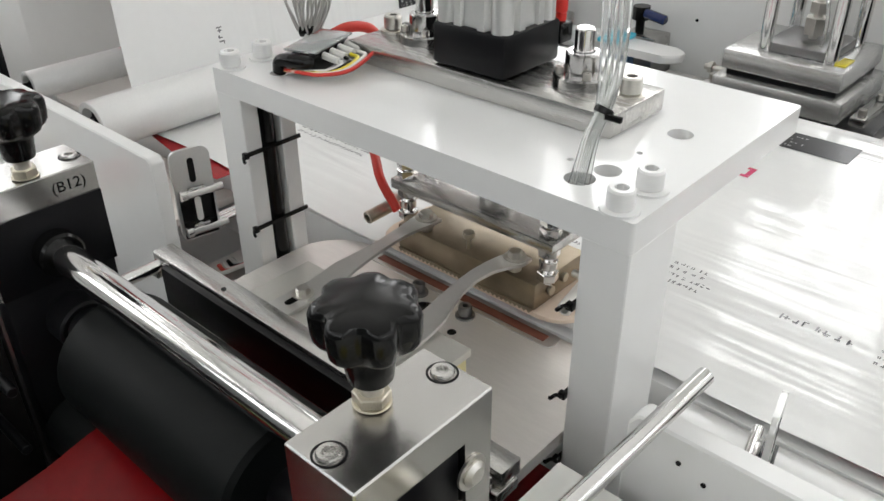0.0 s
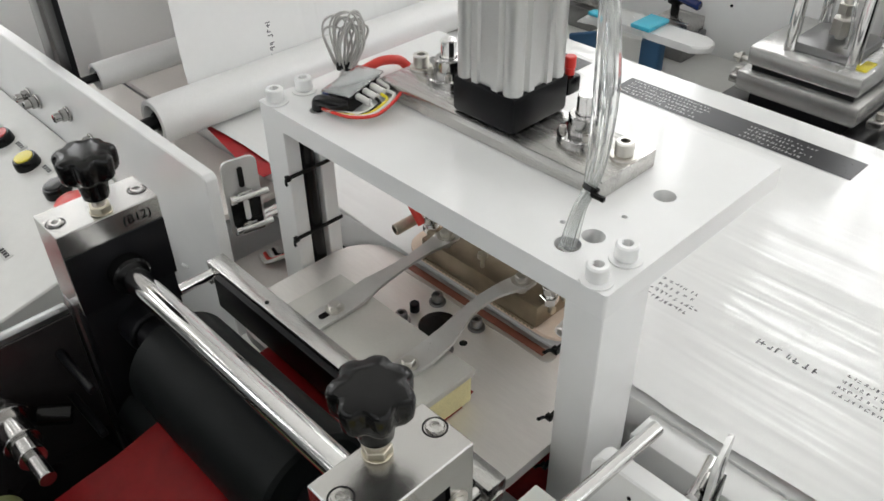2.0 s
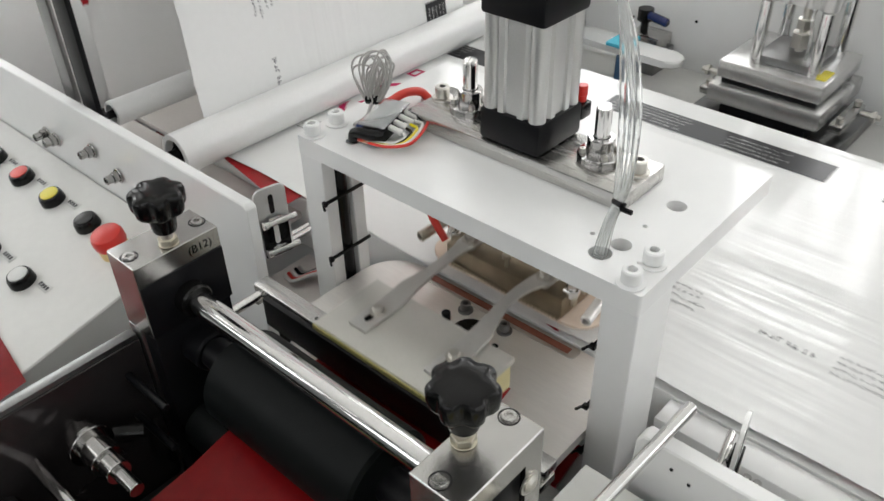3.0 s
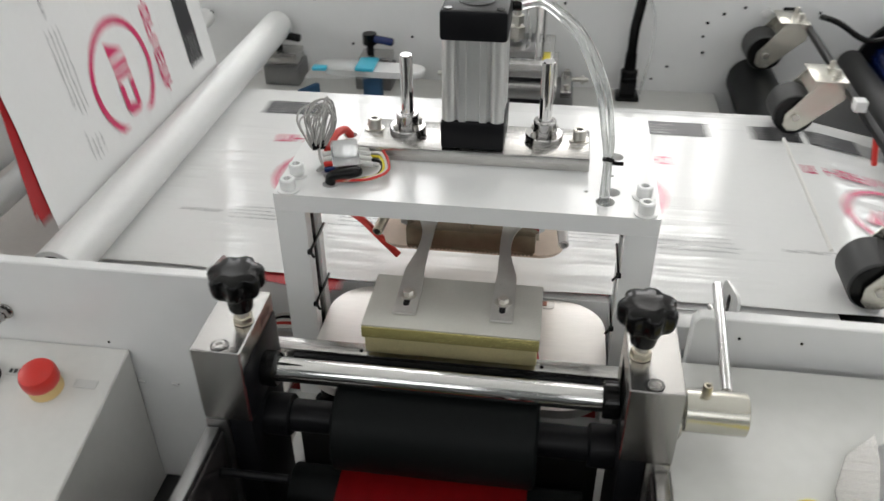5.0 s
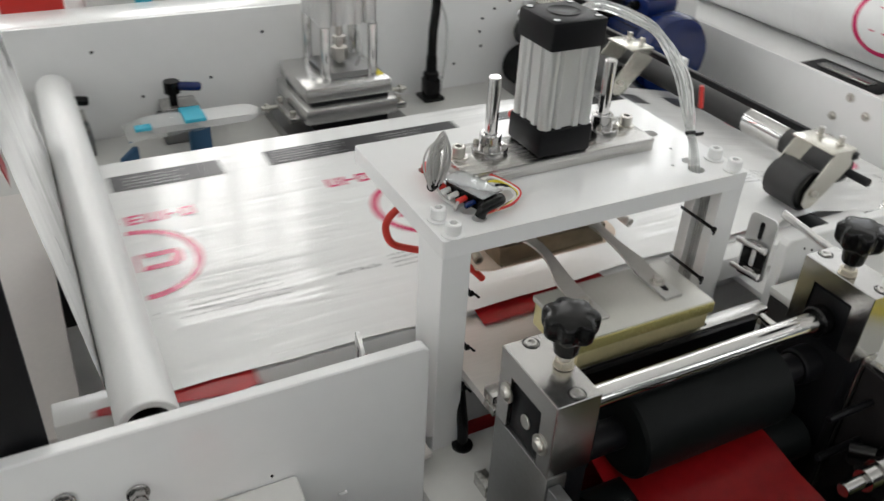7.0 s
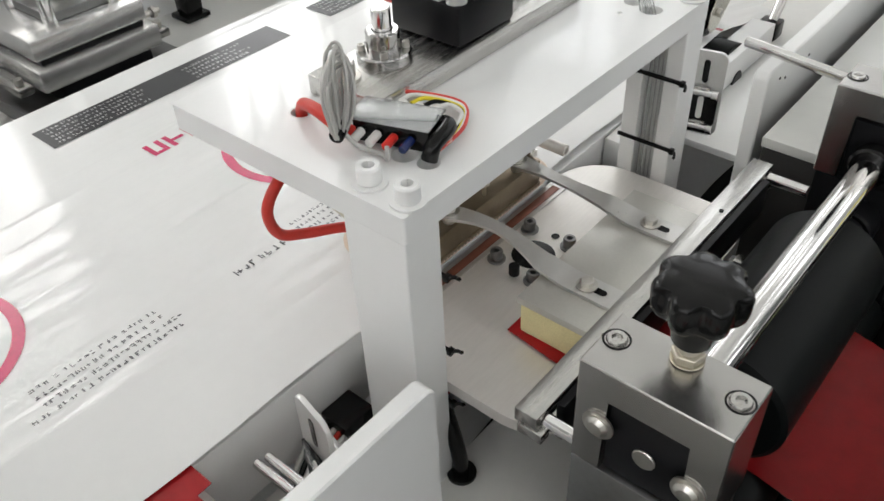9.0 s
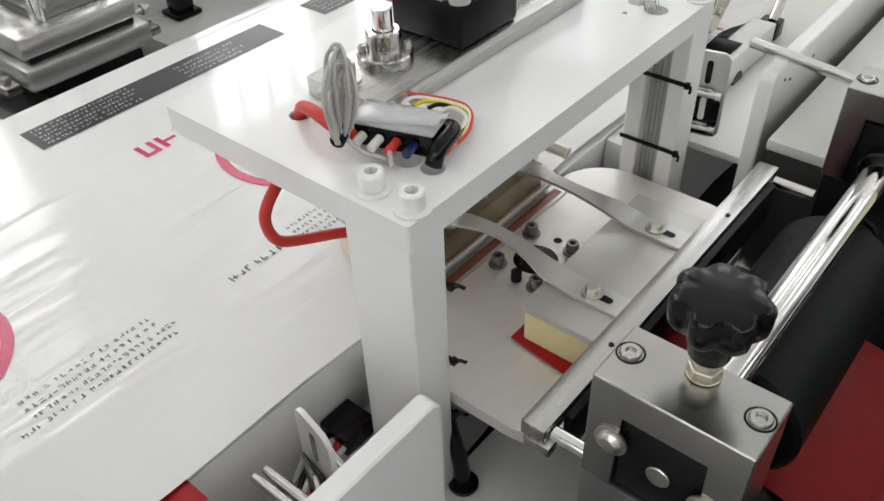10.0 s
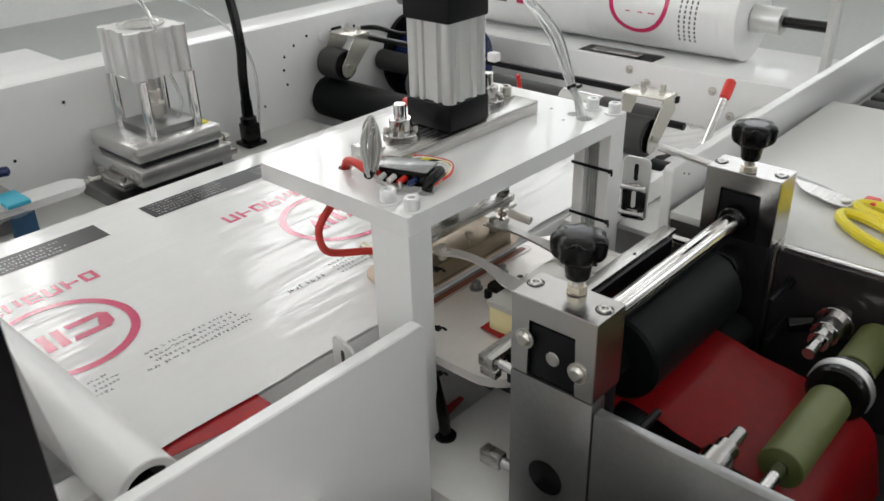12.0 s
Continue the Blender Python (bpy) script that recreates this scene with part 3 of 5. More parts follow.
def press_wiring():
    """Terminal block, coil of grey wire, red sleeve and air tubes on the gantry."""
    block = thing("terminal_block", "black terminal block with a clear cover and coloured wires", "terminal block", at=(-0.12, 0.07, 1.15))
    turn = pose(-0.145, 0.068, 1.1506, 0, 0, 18)
    part("housing", box(-0.012, 0.012, -0.03, 0.03, 0, 0.017, 0.001, turn), BLACK, block)
    part("cover", box(-0.0165, 0.0155, -0.032, 0.032, 0.0195, 0.0215, 0.0006, turn), CLEAR_COVER, block, "clear scratched terminal cover")
    for k in range(5):
        for dx in (-0.006, 0.006):
            part("terminal_screw", rod(turn @ Vector((dx, 0.024 - 0.012 * k, 0.0171)), turn @ Vector((dx, 0.024 - 0.012 * k, 0.0188)), 0.0032, 12), ZINC, block)
    # white strip added to imitate the pale reflection on the clear cover
    part("cover_sheen", box(-0.0135, 0.0125, -0.028, 0.028, 0.0190, 0.0193, 0, turn), PAINT, block, "white strip under the cover for its reflected light")
    for k, (mat) in enumerate((WHITE_WIRE, WHITE_WIRE, RED_PLASTIC, BLUE)):
        y = 0.022 - 0.013 * k
        part("ferrule", rod(turn @ Vector((-0.013, y, 0.010)), turn @ Vector((-0.026, y + 0.002, 0.008)), 0.0034, 10), mat, block)
    for k in range(4):
        y = 0.024 - 0.013 * k
        part("ferrule", rod(turn @ Vector((0.013, y, 0.014)), turn @ Vector((0.030, y - 0.004, 0.012)), 0.0034, 10), WHITE_WIRE, block)
    cols = (RED_CABLE, WHITE_WIRE, YELLOW, BLACK, WHITE_WIRE)
    for k, mat in enumerate(cols):
        y = 0.022 - 0.010 * k
        part("wire", cable([turn @ Vector((0.030, y, 0.012)), turn @ Vector((0.045 - 0.002 * k, y - 0.008, 0.012)), turn @ Vector((0.047 - 0.004 * k, -0.03 - 0.002 * k, 0.010)),
                            turn @ Vector((0.025 - 0.003 * k, -0.043 + 0.001 * k, 0.007)), turn @ Vector((0.0, -0.041, 0.006)), (-0.1545, 0.0305, 1.153)], 0.0017, 8), mat, block)
    part("sleeve", cable([turn @ Vector((0.012, -0.032, 0.012)), turn @ Vector((0.004, -0.038, 0.014)), (-0.15, 0.029, 1.162), (-0.155, 0.0295, 1.152)], 0.0062, 12), BLACK, block)

    coil = thing("wire_coil", "coil of grey wire tied in the middle, standing on the plate", "wire coil", at=(-0.18, 0.09, 1.15))
    rng = random.Random(4)
    for k in range(14):
        cx, cy = -0.183 + rng.uniform(-0.004, 0.004), 0.088 + rng.uniform(-0.003, 0.003)
        w, h, lean = rng.uniform(0.009, 0.016), rng.uniform(0.021, 0.033), rng.uniform(-0.45, 0.95)
        ang = rng.uniform(-0.2, 1.9)
        pts = []
        for j in range(17):
            a = 2 * math.pi * j / 16
            u, v = w * math.sin(a) * (1 - 0.38 * math.cos(a)), h * (1 - math.cos(a))
            u += 0.0012 * math.sin(3 * a + k)
            pts.append((cx + u * math.cos(ang) + v * lean * 0.35, cy + u * math.sin(ang) + v * lean * 0.2, 1.164 + v))
        part("loop", cable(pts, 0.00115, 6, 3), GREY_WIRE, coil)
    part("tie", rod((-0.19, 0.084, 1.168), (-0.176, 0.091, 1.168), 0.0055, 12), BLACK, coil)
    part("lead", cable([(-0.182, 0.086, 1.168), (-0.178, 0.074, 1.158), (-0.17, 0.06, 1.153), (-0.175, 0.05, 1.155), (-0.169, 0.056, 1.16)], 0.0018, 8), GREY_WIRE, coil)

    sleeve = thing("red_cable", "red heat-proof sleeve looping down beside the gantry", "cable", at=(-0.2, 0.1, 1.1))
    part("upper_run", cable([(-0.172, 0.088, 1.162), (-0.172, 0.105, 1.163), (-0.170, 0.125, 1.166), (-0.165, 0.145, 1.162), (-0.161, 0.155, 1.151)], 0.0050, 12), RED_CABLE, sleeve)
    part("loop", cable([(-0.161, 0.155, 1.15), (-0.164, 0.156, 1.127), (-0.19, 0.152, 1.112), (-0.2115, 0.148, 1.098), (-0.2145, 0.150, 1.08), (-0.205, 0.152, 1.058), (-0.185, 0.148, 1.048), (-0.15, 0.13, 1.042), (-0.12, 0.11, 1.028), (-0.096, 0.108, 1.003)], 0.0047, 12), RED_CABLE, sleeve)

    tubes = thing("air_tubes", "bundle of clear air tubes held with a black tie", "air tube", at=(0.155, 0.04, 1.15))
    for k in range(4):
        dx, dy = (0.0036 * (k % 2), 0.0034 * (k // 2))
        part("tube", cable([(0.152 + dx * 1.6, 0.028 + dy * 2, 1.145), (0.153 + dx, 0.04 + dy, 1.175), (0.1535 + dx, 0.05 + dy, 1.19), (0.149 + dx * 2.2, 0.058 + dy * 2, 1.215),
                            (0.138 + dx * 2.6, 0.072 + dy * 3, 1.262), (0.116 + dx * 2, 0.10 + dy * 2, 1.303 + dy), (0.095 + dx, 0.13, 1.317 + dy * 2), (0.07, 0.16, 1.324 + dy * 2), (0.046, 0.1655, 1.318 + dy * 2)], 0.0032, 8), CLEAR, tubes)
    part("fitting", rod((0.0378, 0.1655, 1.32), (0.048, 0.1655, 1.32), 0.006, 16), BLACK, tubes)
    tie = bmesh.new()
    add_lathe(tie, [(0.0062, 0), (0.0068, 0.0005), (0.0068, 0.004), (0.0062, 0.0045)], (0.1555, 0.0515, 1.188), (0.15, 0.6, 1))
    add_box(tie, 0.160, 0.172, 0.046, 0.0495, 1.187, 1.191, 0.0006)
    part("tie", tie, BLACK, tubes)


press_wiring()


def lower_table():
    table = thing("punch_table", "milled aluminium anvil table with rounded ends under the punch", "anvil table", at=(0, 0, 0.8))
    part("top", prism(rounded(-0.176, 0.176, -0.103, 0.0965, 0.055, 10), 0.945, 0.957, bevel=0.0008), ALU_PLATE, table)
    # dark backing: the shade below the table, put into the column's colour
    part("column", box(-0.06, 0.06, -0.03, 0.05, 0.8305, 0.9445, 0.002), SHADE_DARK, table)
    strip = part("cutting_strip", prism(rounded(-0.112, 0.112, 0.077, 0.096, 0.006, 5), 0.9572, 0.9582, bevel=0.0003), ARM_STEEL, table, "flat strip beside the cutting line")
    part("cutting_line", box(-0.100, 0.102, 0.0815, 0.0905, 0.9583, 0.9590, 0.0002), COPPER, strip, "red-brown cutting line")
    for x, y, r in ((-0.002, 0.042, 0.0212), (0.034, 0.041, 0.0042)):
        part("cut_hole", add_lathe(bmesh.new(), [(r, 0.0003), (r * 0.92, 0.0006), (0, 0.0003)], (x, y, 0.957), (0, 0, 1)), BLACK, table)
    for x, y in ((-0.029, 0.066), (0.027, 0.067), (0.028, 0.021), (-0.034, 0.020)):
        socket_bolt(table, x, y, 0.9572, 0.0062, 0.0095, DARK_STEEL)
    part("pin", rod((-0.036, 0.040, 0.9571), (-0.036, 0.040, 0.968), 0.0052, 16), BLACK_PAINT, table)


lower_table()


# ---- nip roller unit in front of the punch ----
def knob(x, y):
    k = thing("star_knob", "black plastic star knob on a zinc threaded stem", "knob", "clamping knobs", at=(x, y, 1.12))
    bm = bmesh.new()
    levels = ((0.0, 0.0135, 0.1), (0.003, 0.017, 0.4), (0.0068, 0.0215, 0.8), (0.010, 0.0233, 0.95), (0.015, 0.0240, 1.0), (0.0235, 0.0243, 1.0), (0.0262, 0.0236, 0.9), (0.0282, 0.0220, 0.65), (0.0294, 0.0188, 0.3), (0.0299, 0.011, 0.0))
    rings, n = [], 112
    for dz, radius, deep in levels:
        ring = []
        for j in range(n):
            a = 2 * math.pi * j / n
            lobe = radius + deep * 0.0024 * (1 - 2 * abs(math.cos(3.5 * a)) ** 3)
            ring.append(bm.verts.new((x + lobe * math.cos(a), y + lobe * math.sin(a), 1.1525 + dz)))
        rings.append(ring)
    for a, b in zip(rings, rings[1:]):
        for j in range(n):
            bm.faces.new((a[j], a[(j + 1) % n], b[(j + 1) % n], b[j]))
    bm.faces.new(rings[0][::-1])
    bm.faces.new(rings[-1])
    add_lathe(bm, [(0, -0.016), (0.0105, -0.016), (0.0115, -0.0145), (0.0125, -0.006), (0.0135, 0.001)], (x, y, 1.1525), (0, 0, 1))
    part("grip", bm, BLACK, k)
    thread = [(0, 0), (0.0062, 0)]
    for j in range(7):
        thread += [(0.0062, 0.012 + 0.0018 * j), (0.0068, 0.0127 + 0.0018 * j), (0.0062, 0.0134 + 0.0018 * j)]
    stem = add_lathe(bmesh.new(), thread + [(0.0062, 0.0265), (0, 0.0265)], (x, y, 1.121), (0, 0, 1), 18)
    part("stem", stem, ZINC, k)
    part("nut", add_rod(rod((x, y, 1.1212), (x, y, 1.1222), 0.0100), (x, y, 1.1222), (x, y, 1.1285), 0.0097, 6), BRASS, k)


def mark(text, size, m, mat, parent, name="marking"):
    """Lettering in the built-in font, as a flat mesh."""
    curve = bpy.data.curves.new(name, "FONT")
    curve.body, curve.size, curve.align_x = text, size, "CENTER"
    ob = new("lettering_source", curve)
    data = bpy.data.meshes.new_from_object(ob)
    bpy.data.objects.remove(ob)
    bm = bmesh.new()
    bm.from_mesh(data)
    bmesh.ops.transform(bm, matrix=m, verts=bm.verts[:])
    return part(name, bm, mat, parent)


def nip_unit():
    unit = thing("nip_roller_unit", "steel nip roller unit with black rubber roller and bearing blocks", "nip roller", at=(0, -0.3, 0.6))
    for s in (-1, 1):
        def span(a, b):
            return sorted((s * a, s * b))
        u = [(-0.234, 1.0335), (-0.2135, 1.0335), (-0.2135, 1.098), (-0.1605, 1.098), (-0.1605, 1.0335), (-0.14, 1.0335), (-0.14, 1.1205), (-0.234, 1.1205)]
        x0, x1 = span(0.175, 0.2225)
        bm = prism(u, 0, x1 - x0, Matrix(((0, 0, 1, x0), (1, 0, 0, 0), (0, 1, 0, 0), (0, 0, 0, 1))), 0.0009)
        block = part("bearing_block", bm, STEEL_Y, unit, "ground steel bearing block")
        xi, xo = span(0.178, 0.2185)
        part("slider", box(xi, xo, -0.2130, -0.1610, 1.034, 1.092, 0.0012), BLACK_PAINT, block, "black bearing slider")
        part("shaft_end", rod((s * 0.2185, -0.187, 1.062), (s * 0.2205, -0.187, 1.062), 0.0075, 24), ZINC, block)
        for y, z in ((-0.157, 1.075), (-0.217, 1.062)):
            b = bmesh.new()
            ax = (s, 0, 0)
            add_lathe(b, [(0, 0), (0.0105, 0), (0.0105, 0.0015), (0.0075, 0.0016), (0.0078, 0.003), (0.005, 0.0052), (0, 0.0056)], (s * 0.2226, y, z), ax)
            part("screw", b, ZINC, block)
        for y in (-0.149, -0.225):
            sunk_screw(block, s * 0.1965, y, 1.1206, 0.0075)
        # housing below the block and the long side plate
        x0, x1 = span(0.2, 0.2222)
        bm = bmesh.new()
        add_box(bm, x0, x1, -0.2345, -0.14, 0.66, 1.0322, 0.0010)
        # left housing gets a darker steel: its shade is in the colour
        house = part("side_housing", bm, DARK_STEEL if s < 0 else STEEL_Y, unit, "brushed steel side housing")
        part("bore", add_lathe(bmesh.new(), [(0.0205, 0.0003), (0.0195, 0.0006), (0, 0.0003)], (s * 0.2223, -0.186, 0.917), (s, 0, 0)), BLACK, house)
        x0, x1 = span(0.2085, 0.2215)
        # same here: the left plate is the shaded copy of the right one
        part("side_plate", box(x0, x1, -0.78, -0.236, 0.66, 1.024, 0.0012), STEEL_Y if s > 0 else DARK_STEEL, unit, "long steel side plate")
        # sheet added inside each side plate to darken the well
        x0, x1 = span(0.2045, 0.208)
        part("shade_sheet", box(x0, x1, -0.762, -0.236, 0.812, 1.019, 0.0008), GLOSS_SHADE, unit, "added dark glossy sheet for the shade on the side plate's inner face")
        part("collar", rod((s * 0.1745, -0.187, 1.062), (s * 0.158, -0.187, 1.062), 0.018, 28, 0.002), BLACK, unit)
        part("roller_bearing", rod((s * 0.198, -0.187, 0.999), (s * 0.15, -0.187, 0.999), 0.022, 28, 0.002), BLACK_PAINT, unit)
        # inner cheek and small pins
        x0, x1 = span(0.176, 0.199)
        part("cheek", box(x0, x1, -0.232, -0.142, 0.66, 1.0330, 0.001), BLACK_PAINT, unit)
        for y, z in ((-0.258, 0.985), (-0.262, 0.93)):
            part("pin", rod((s * 0.2040, y, z), (s * 0.135, y, z), 0.0042, 14), BLACK_PAINT, unit)
        # collared shaft stubs beyond the red strip
        b = bmesh.new()
        add_rod(b, (s * 0.204, -0.325, 0.965), (s * 0.088, -0.325, 0.965), 0.0075, 16)
        add_rod(b, (s * 0.19, -0.325, 0.965), (s * 0.138, -0.325, 0.965), 0.0165, 24)
        add_rod(b, (s * 0.138, -0.325, 0.965), (s * 0.118, -0.325, 0.965), 0.0125, 24)
        add_rod(b, (s * 0.172, -0.325, 0.965), (s * 0.166, -0.325, 0.965), 0.0225, 28)
        part("adjuster_shaft", b, DARK_CHROME, unit)
        b = bmesh.new()
        add_rod(b, (s * 0.18, -0.30, 0.95), (s * 0.165, -0.275, 0.945), 0.010, 20)
        part("adjuster_screw", b, BLACK, unit)
        part("adjuster_nut", rod((s * 0.19, -0.41, 0.935), (s * 0.155, -0.41, 0.935), 0.0145, 8), BLACK, unit)
    part("inner_plate", box(-0.1748, -0.1736, -0.2335, -0.1405, 1.034, 1.097, 0.0003), BLACK_PAINT, unit, "black inner cover plate")
    mark("(B12)", 0.0125, Matrix.Translation((-0.1746, -0.163, 1.1045)) @ pose(0, 0, 0, 90, 0, 90), BLACK, unit)
    part("pressure_rod", rod((-0.158, -0.187, 1.062), (0.158, -0.187, 1.062), 0.0122, 36), CHROME, unit, "bright chrome pressure rod")
    r = bmesh.new()
    add_lathe(r, [(0, 0), (0.046, 0), (0.05, 0.003), (0.05, 0.199), (0.046, 0.202), (0, 0.202)], (-0.101, -0.187, 0.9995), (1, 0, 0), 56)
    part("rubber_roller", r, RUBBER, unit, "black rubber feed roller")
    part("roller_core", rod((-0.15, -0.187, 0.9995), (0.15, -0.187, 0.9995), 0.017, 24), BLACK_PAINT, unit)
    part("lower_roller", rod((-0.15, -0.215, 0.918), (0.15, -0.215, 0.918), 0.028, 36), RUBBER, unit)
    bar = part("flat_bar", box(-0.199, 0.199, -0.0985, -0.079, 0.996, 1.0095, 0.001), STEEL, unit, "polished flat guide bar")
    part("bar_front", box(-0.175, 0.175, -0.1060, -0.0990, 0.968, 1.006, 0.001), BLACK_PAINT, unit)
    for s in (-1, 1):
        part("bar_pin", rod((s * 0.188, -0.139, 1.0), (s * 0.188, -0.0995, 1.0), 0.0058, 18), CHROME, unit)
        part("foot", box(*sorted((s * 0.2, s * 0.189)), -0.1035, -0.082, 0.986, 0.9955, 0.001), STEEL, unit)
        part("hole", rod((s * 0.1, -0.092, 1.0096), (s * 0.1, -0.092, 1.0100), 0.0022, 12), BLACK, bar)
        part("low_bracket", box(*sorted((s * 0.205, s * 0.19)), -0.112, -0.085, 0.868, 0.886, 0.001), STEEL, unit)
        part("low_pin", rod((s * 0.1975, -0.139, 0.877), (s * 0.1975, -0.1125, 0.877), 0.0065, 18), CHROME, unit)
    # floor of the well: its shade is put into the colour
    part("inner_floor", box(-0.207, 0.207, -0.78, -0.137, 0.80, 0.81, 0.0), SHADE_DARK, unit)
    part("front_panel", box(-0.207, 0.207, -0.78, -0.765, 0.811, 1.02, 0.001), DARK_STEEL, unit)
    # near-black as well, for the dark behind the rollers
    part("back_panel", box(-0.17, 0.17, -0.128, -0.120, 0.831, 0.95, 0.001), SHADE_DARK, unit)
    part("pedestal", box(-0.2, 0.2, -0.77, -0.15, 0.0, 0.798, 0.002), DARK_STEEL, unit)
    # clamp boss with its lever on the outer side
    boss = part("clamp_boss", add_rod(rod((0.2235, -0.19, 1.062), (0.232, -0.19, 1.062), 0.009), (0.232, -0.19, 1.062), (0.289, -0.19, 1.062), 0.0205, 40, 0.001), YOKE, unit, "polished clamp boss")
    socket_bolt(boss, 0.250, -0.19, 1.0815, 0.0045, 0.013, BRASS, False)
    part("lever", rod((0.272, -0.175, 1.074), (0.281, -0.018, 1.084), 0.0055, 20, 0.001), CHROME, unit, "chrome lever rod")
    return unit


nip_unit()
for sx in (-1, 1):
    knob(sx * 0.186, -0.188)


def strip_between(name, rows, x0, x1, mat, wob=0.0, steps=14, thick=0.0008):
    """A thin band through (y, z) rows, with slight creases."""
    pts = smooth_path([(0, y, z) for y, z in rows], 6)
    rng = random.Random(3)
    bm = bmesh.new()
    top = []
    for q in pts:
        top.append([bm.verts.new((x0 + (x1 - x0) * k / steps, q.y, q.z + wob * rng.uniform(-1, 1))) for k in range(steps + 1)])
    for a, b in zip(top, top[1:]):
        for k in range(steps):
            bm.faces.new((a[k], a[k + 1], b[k + 1], b[k]))
    ext = bmesh.ops.solidify(bm, geom=bm.faces[:], thickness=thick)
    return bm


waste = part("waste_strip", strip_between("waste", [(-0.02, 0.9582), (-0.06, 0.9582), (-0.10, 0.9580), (-0.13, 0.9555), (-0.16, 0.951), (-0.187, 0.9478), (-0.215, 0.9476), (-0.24, 0.943), (-0.27, 0.936), (-0.31, 0.931), (-0.345, 0.924),
                                                    (-0.375, 0.914), (-0.41, 0.89), (-0.43, 0.815)], -0.098, 0.094, RED_FILM, 0.0002), RED_FILM)
tagged(waste, "glossy red waste film drawn off the table through the nip rollers", "film strip")


def loose_sheet():
    """A curled piece of red film left on the control box."""
    bm = bmesh.new()
    grid = []
    for i in range(13):
        row = []
        for j in range(9):
            u, v = i / 12, j / 8
            x, y = -0.387 - 0.15 * u - 0.012 * v, -0.307 + 0.022 * u - 0.2 * v
            row.append(bm.verts.new((x, y, panel_z(y) + 0.0025 + 0.006 * abs(math.sin(5 * u + 2 * v)) * u)))
        grid.append(row)
    for p, q in zip(grid, grid[1:]):
        for j in range(8):
            bm.faces.new((p[j], q[j], q[j + 1], p[j + 1]))
    bmesh.ops.solidify(bm, geom=bm.faces[:], thickness=0.0008)
    ob = part("film_scrap", bm, RED_FILM)
    tagged(ob, "loose piece of red film lying on the control box", "film scrap")


def take_off_roll():
    roll = thing("take_off_shaft", "shaft with olive tape rolls and a black drive wheel", "roller shaft", at=(0, -0.37, 0.95))
    part("shaft", rod((-0.204, -0.37, 0.95), (0.204, -0.37, 0.95), 0.0075, 20), CHROME, roll)
    for x0, x1 in ((-0.095, 0.035), (0.105, 0.19)):
        part("tape_roll", rod((x0, -0.37, 0.95), (x1, -0.37, 0.95), 0.0225, 32, 0.001, 0.0085), OLIVE, roll, "roll wound with olive green tape")
    wheel = part("wheel", rod((0.052, -0.37, 0.95), (0.085, -0.37, 0.95), 0.033, 36, 0.003), BLACK, roll)
    part("rim", rod((0.063, -0.37, 0.95), (0.075, -0.37, 0.95), 0.0345, 36, 0.001), ALU, wheel)


take_off_roll()


# ---- right-hand table ----
def side_table():
    t = thing("side_table", "white painted side table beside the roller unit", "table", at=(0.55, -0.4, 0.3))
    part("top", box(0.2235, 0.85, -0.80, -0.074, 1.008, 1.0195, 0.0015), TABLE_PAINT, t)
    # inner apron and rear rail coloured near-black for the shade under the top
    part("apron", box(0.2240, 0.2335, -0.80, -0.0760, 0.3, 1.0075, 0.001), SHADE_DARK, t)
    part("rear_rail", box(0.235, 0.85, -0.090, -0.078, 0.9, 1.0075, 0.001), SHADE_DARK, t)
    part("apron", box(0.235, 0.85, -0.80, -0.79, 0.3, 1.0075, 0.001), PAINT, t)
    part("foot_plate", box(0.235, 0.85, -0.788, -0.062, 0.0, 0.3, 0.002), PAINT, t)


side_table()


def ring_tube(cx, cy, z, a, b, turn, r, n=20):
    pts = []
    for k in range(n + 1):
        t = 2 * math.pi * k / n
        u, v = a * math.cos(t), b * math.sin(t)
        pts.append((cx + u * math.cos(turn) - v * math.sin(turn), cy + u * math.sin(turn) + v * math.cos(turn), z))
    return cable(pts, r, 10, 2)


def scissors():
    s = thing("scissors", "steel scissors with yellow plastic handles lying open", "scissors", at=(0.38, -0.25, 1.0197))
    z = 1.0285
    part("blade", prism([(0.362, -0.262), (0.364, -0.24), (0.384, -0.196), (0.418, -0.166), (0.413, -0.20), (0.399, -0.25), (0.386, -0.27)], z - 0.001, z + 0.0015, bevel=0.0004), STEEL, s)
    part("blade", prism([(0.372, -0.252), (0.392, -0.266), (0.424, -0.21), (0.437, -0.166), (0.418, -0.178), (0.398, -0.215)], z - 0.004, z - 0.0015, bevel=0.0004), DARK_STEEL, s)
    part("pivot", rod((0.379, -0.256, z + 0.0015), (0.379, -0.256, z + 0.005), 0.006, 20, 0.001), ZINC, s)
    part("handle", ring_tube(0.306, -0.318, z, 0.067, 0.022, radians(55), 0.0072), YELLOW, s)
    part("handle", ring_tube(0.371, -0.331, z, 0.062, 0.019, radians(78), 0.0072), YELLOW, s)
    part("grip_insert", box(0.386, 0.412, -0.292, -0.272, z - 0.005, z + 0.006, 0.003), RED_PLASTIC, s)


scissors()


# ---- control panel ----
def panel_z(y):
    return 0.942 + (y + 0.078) * 0.2276


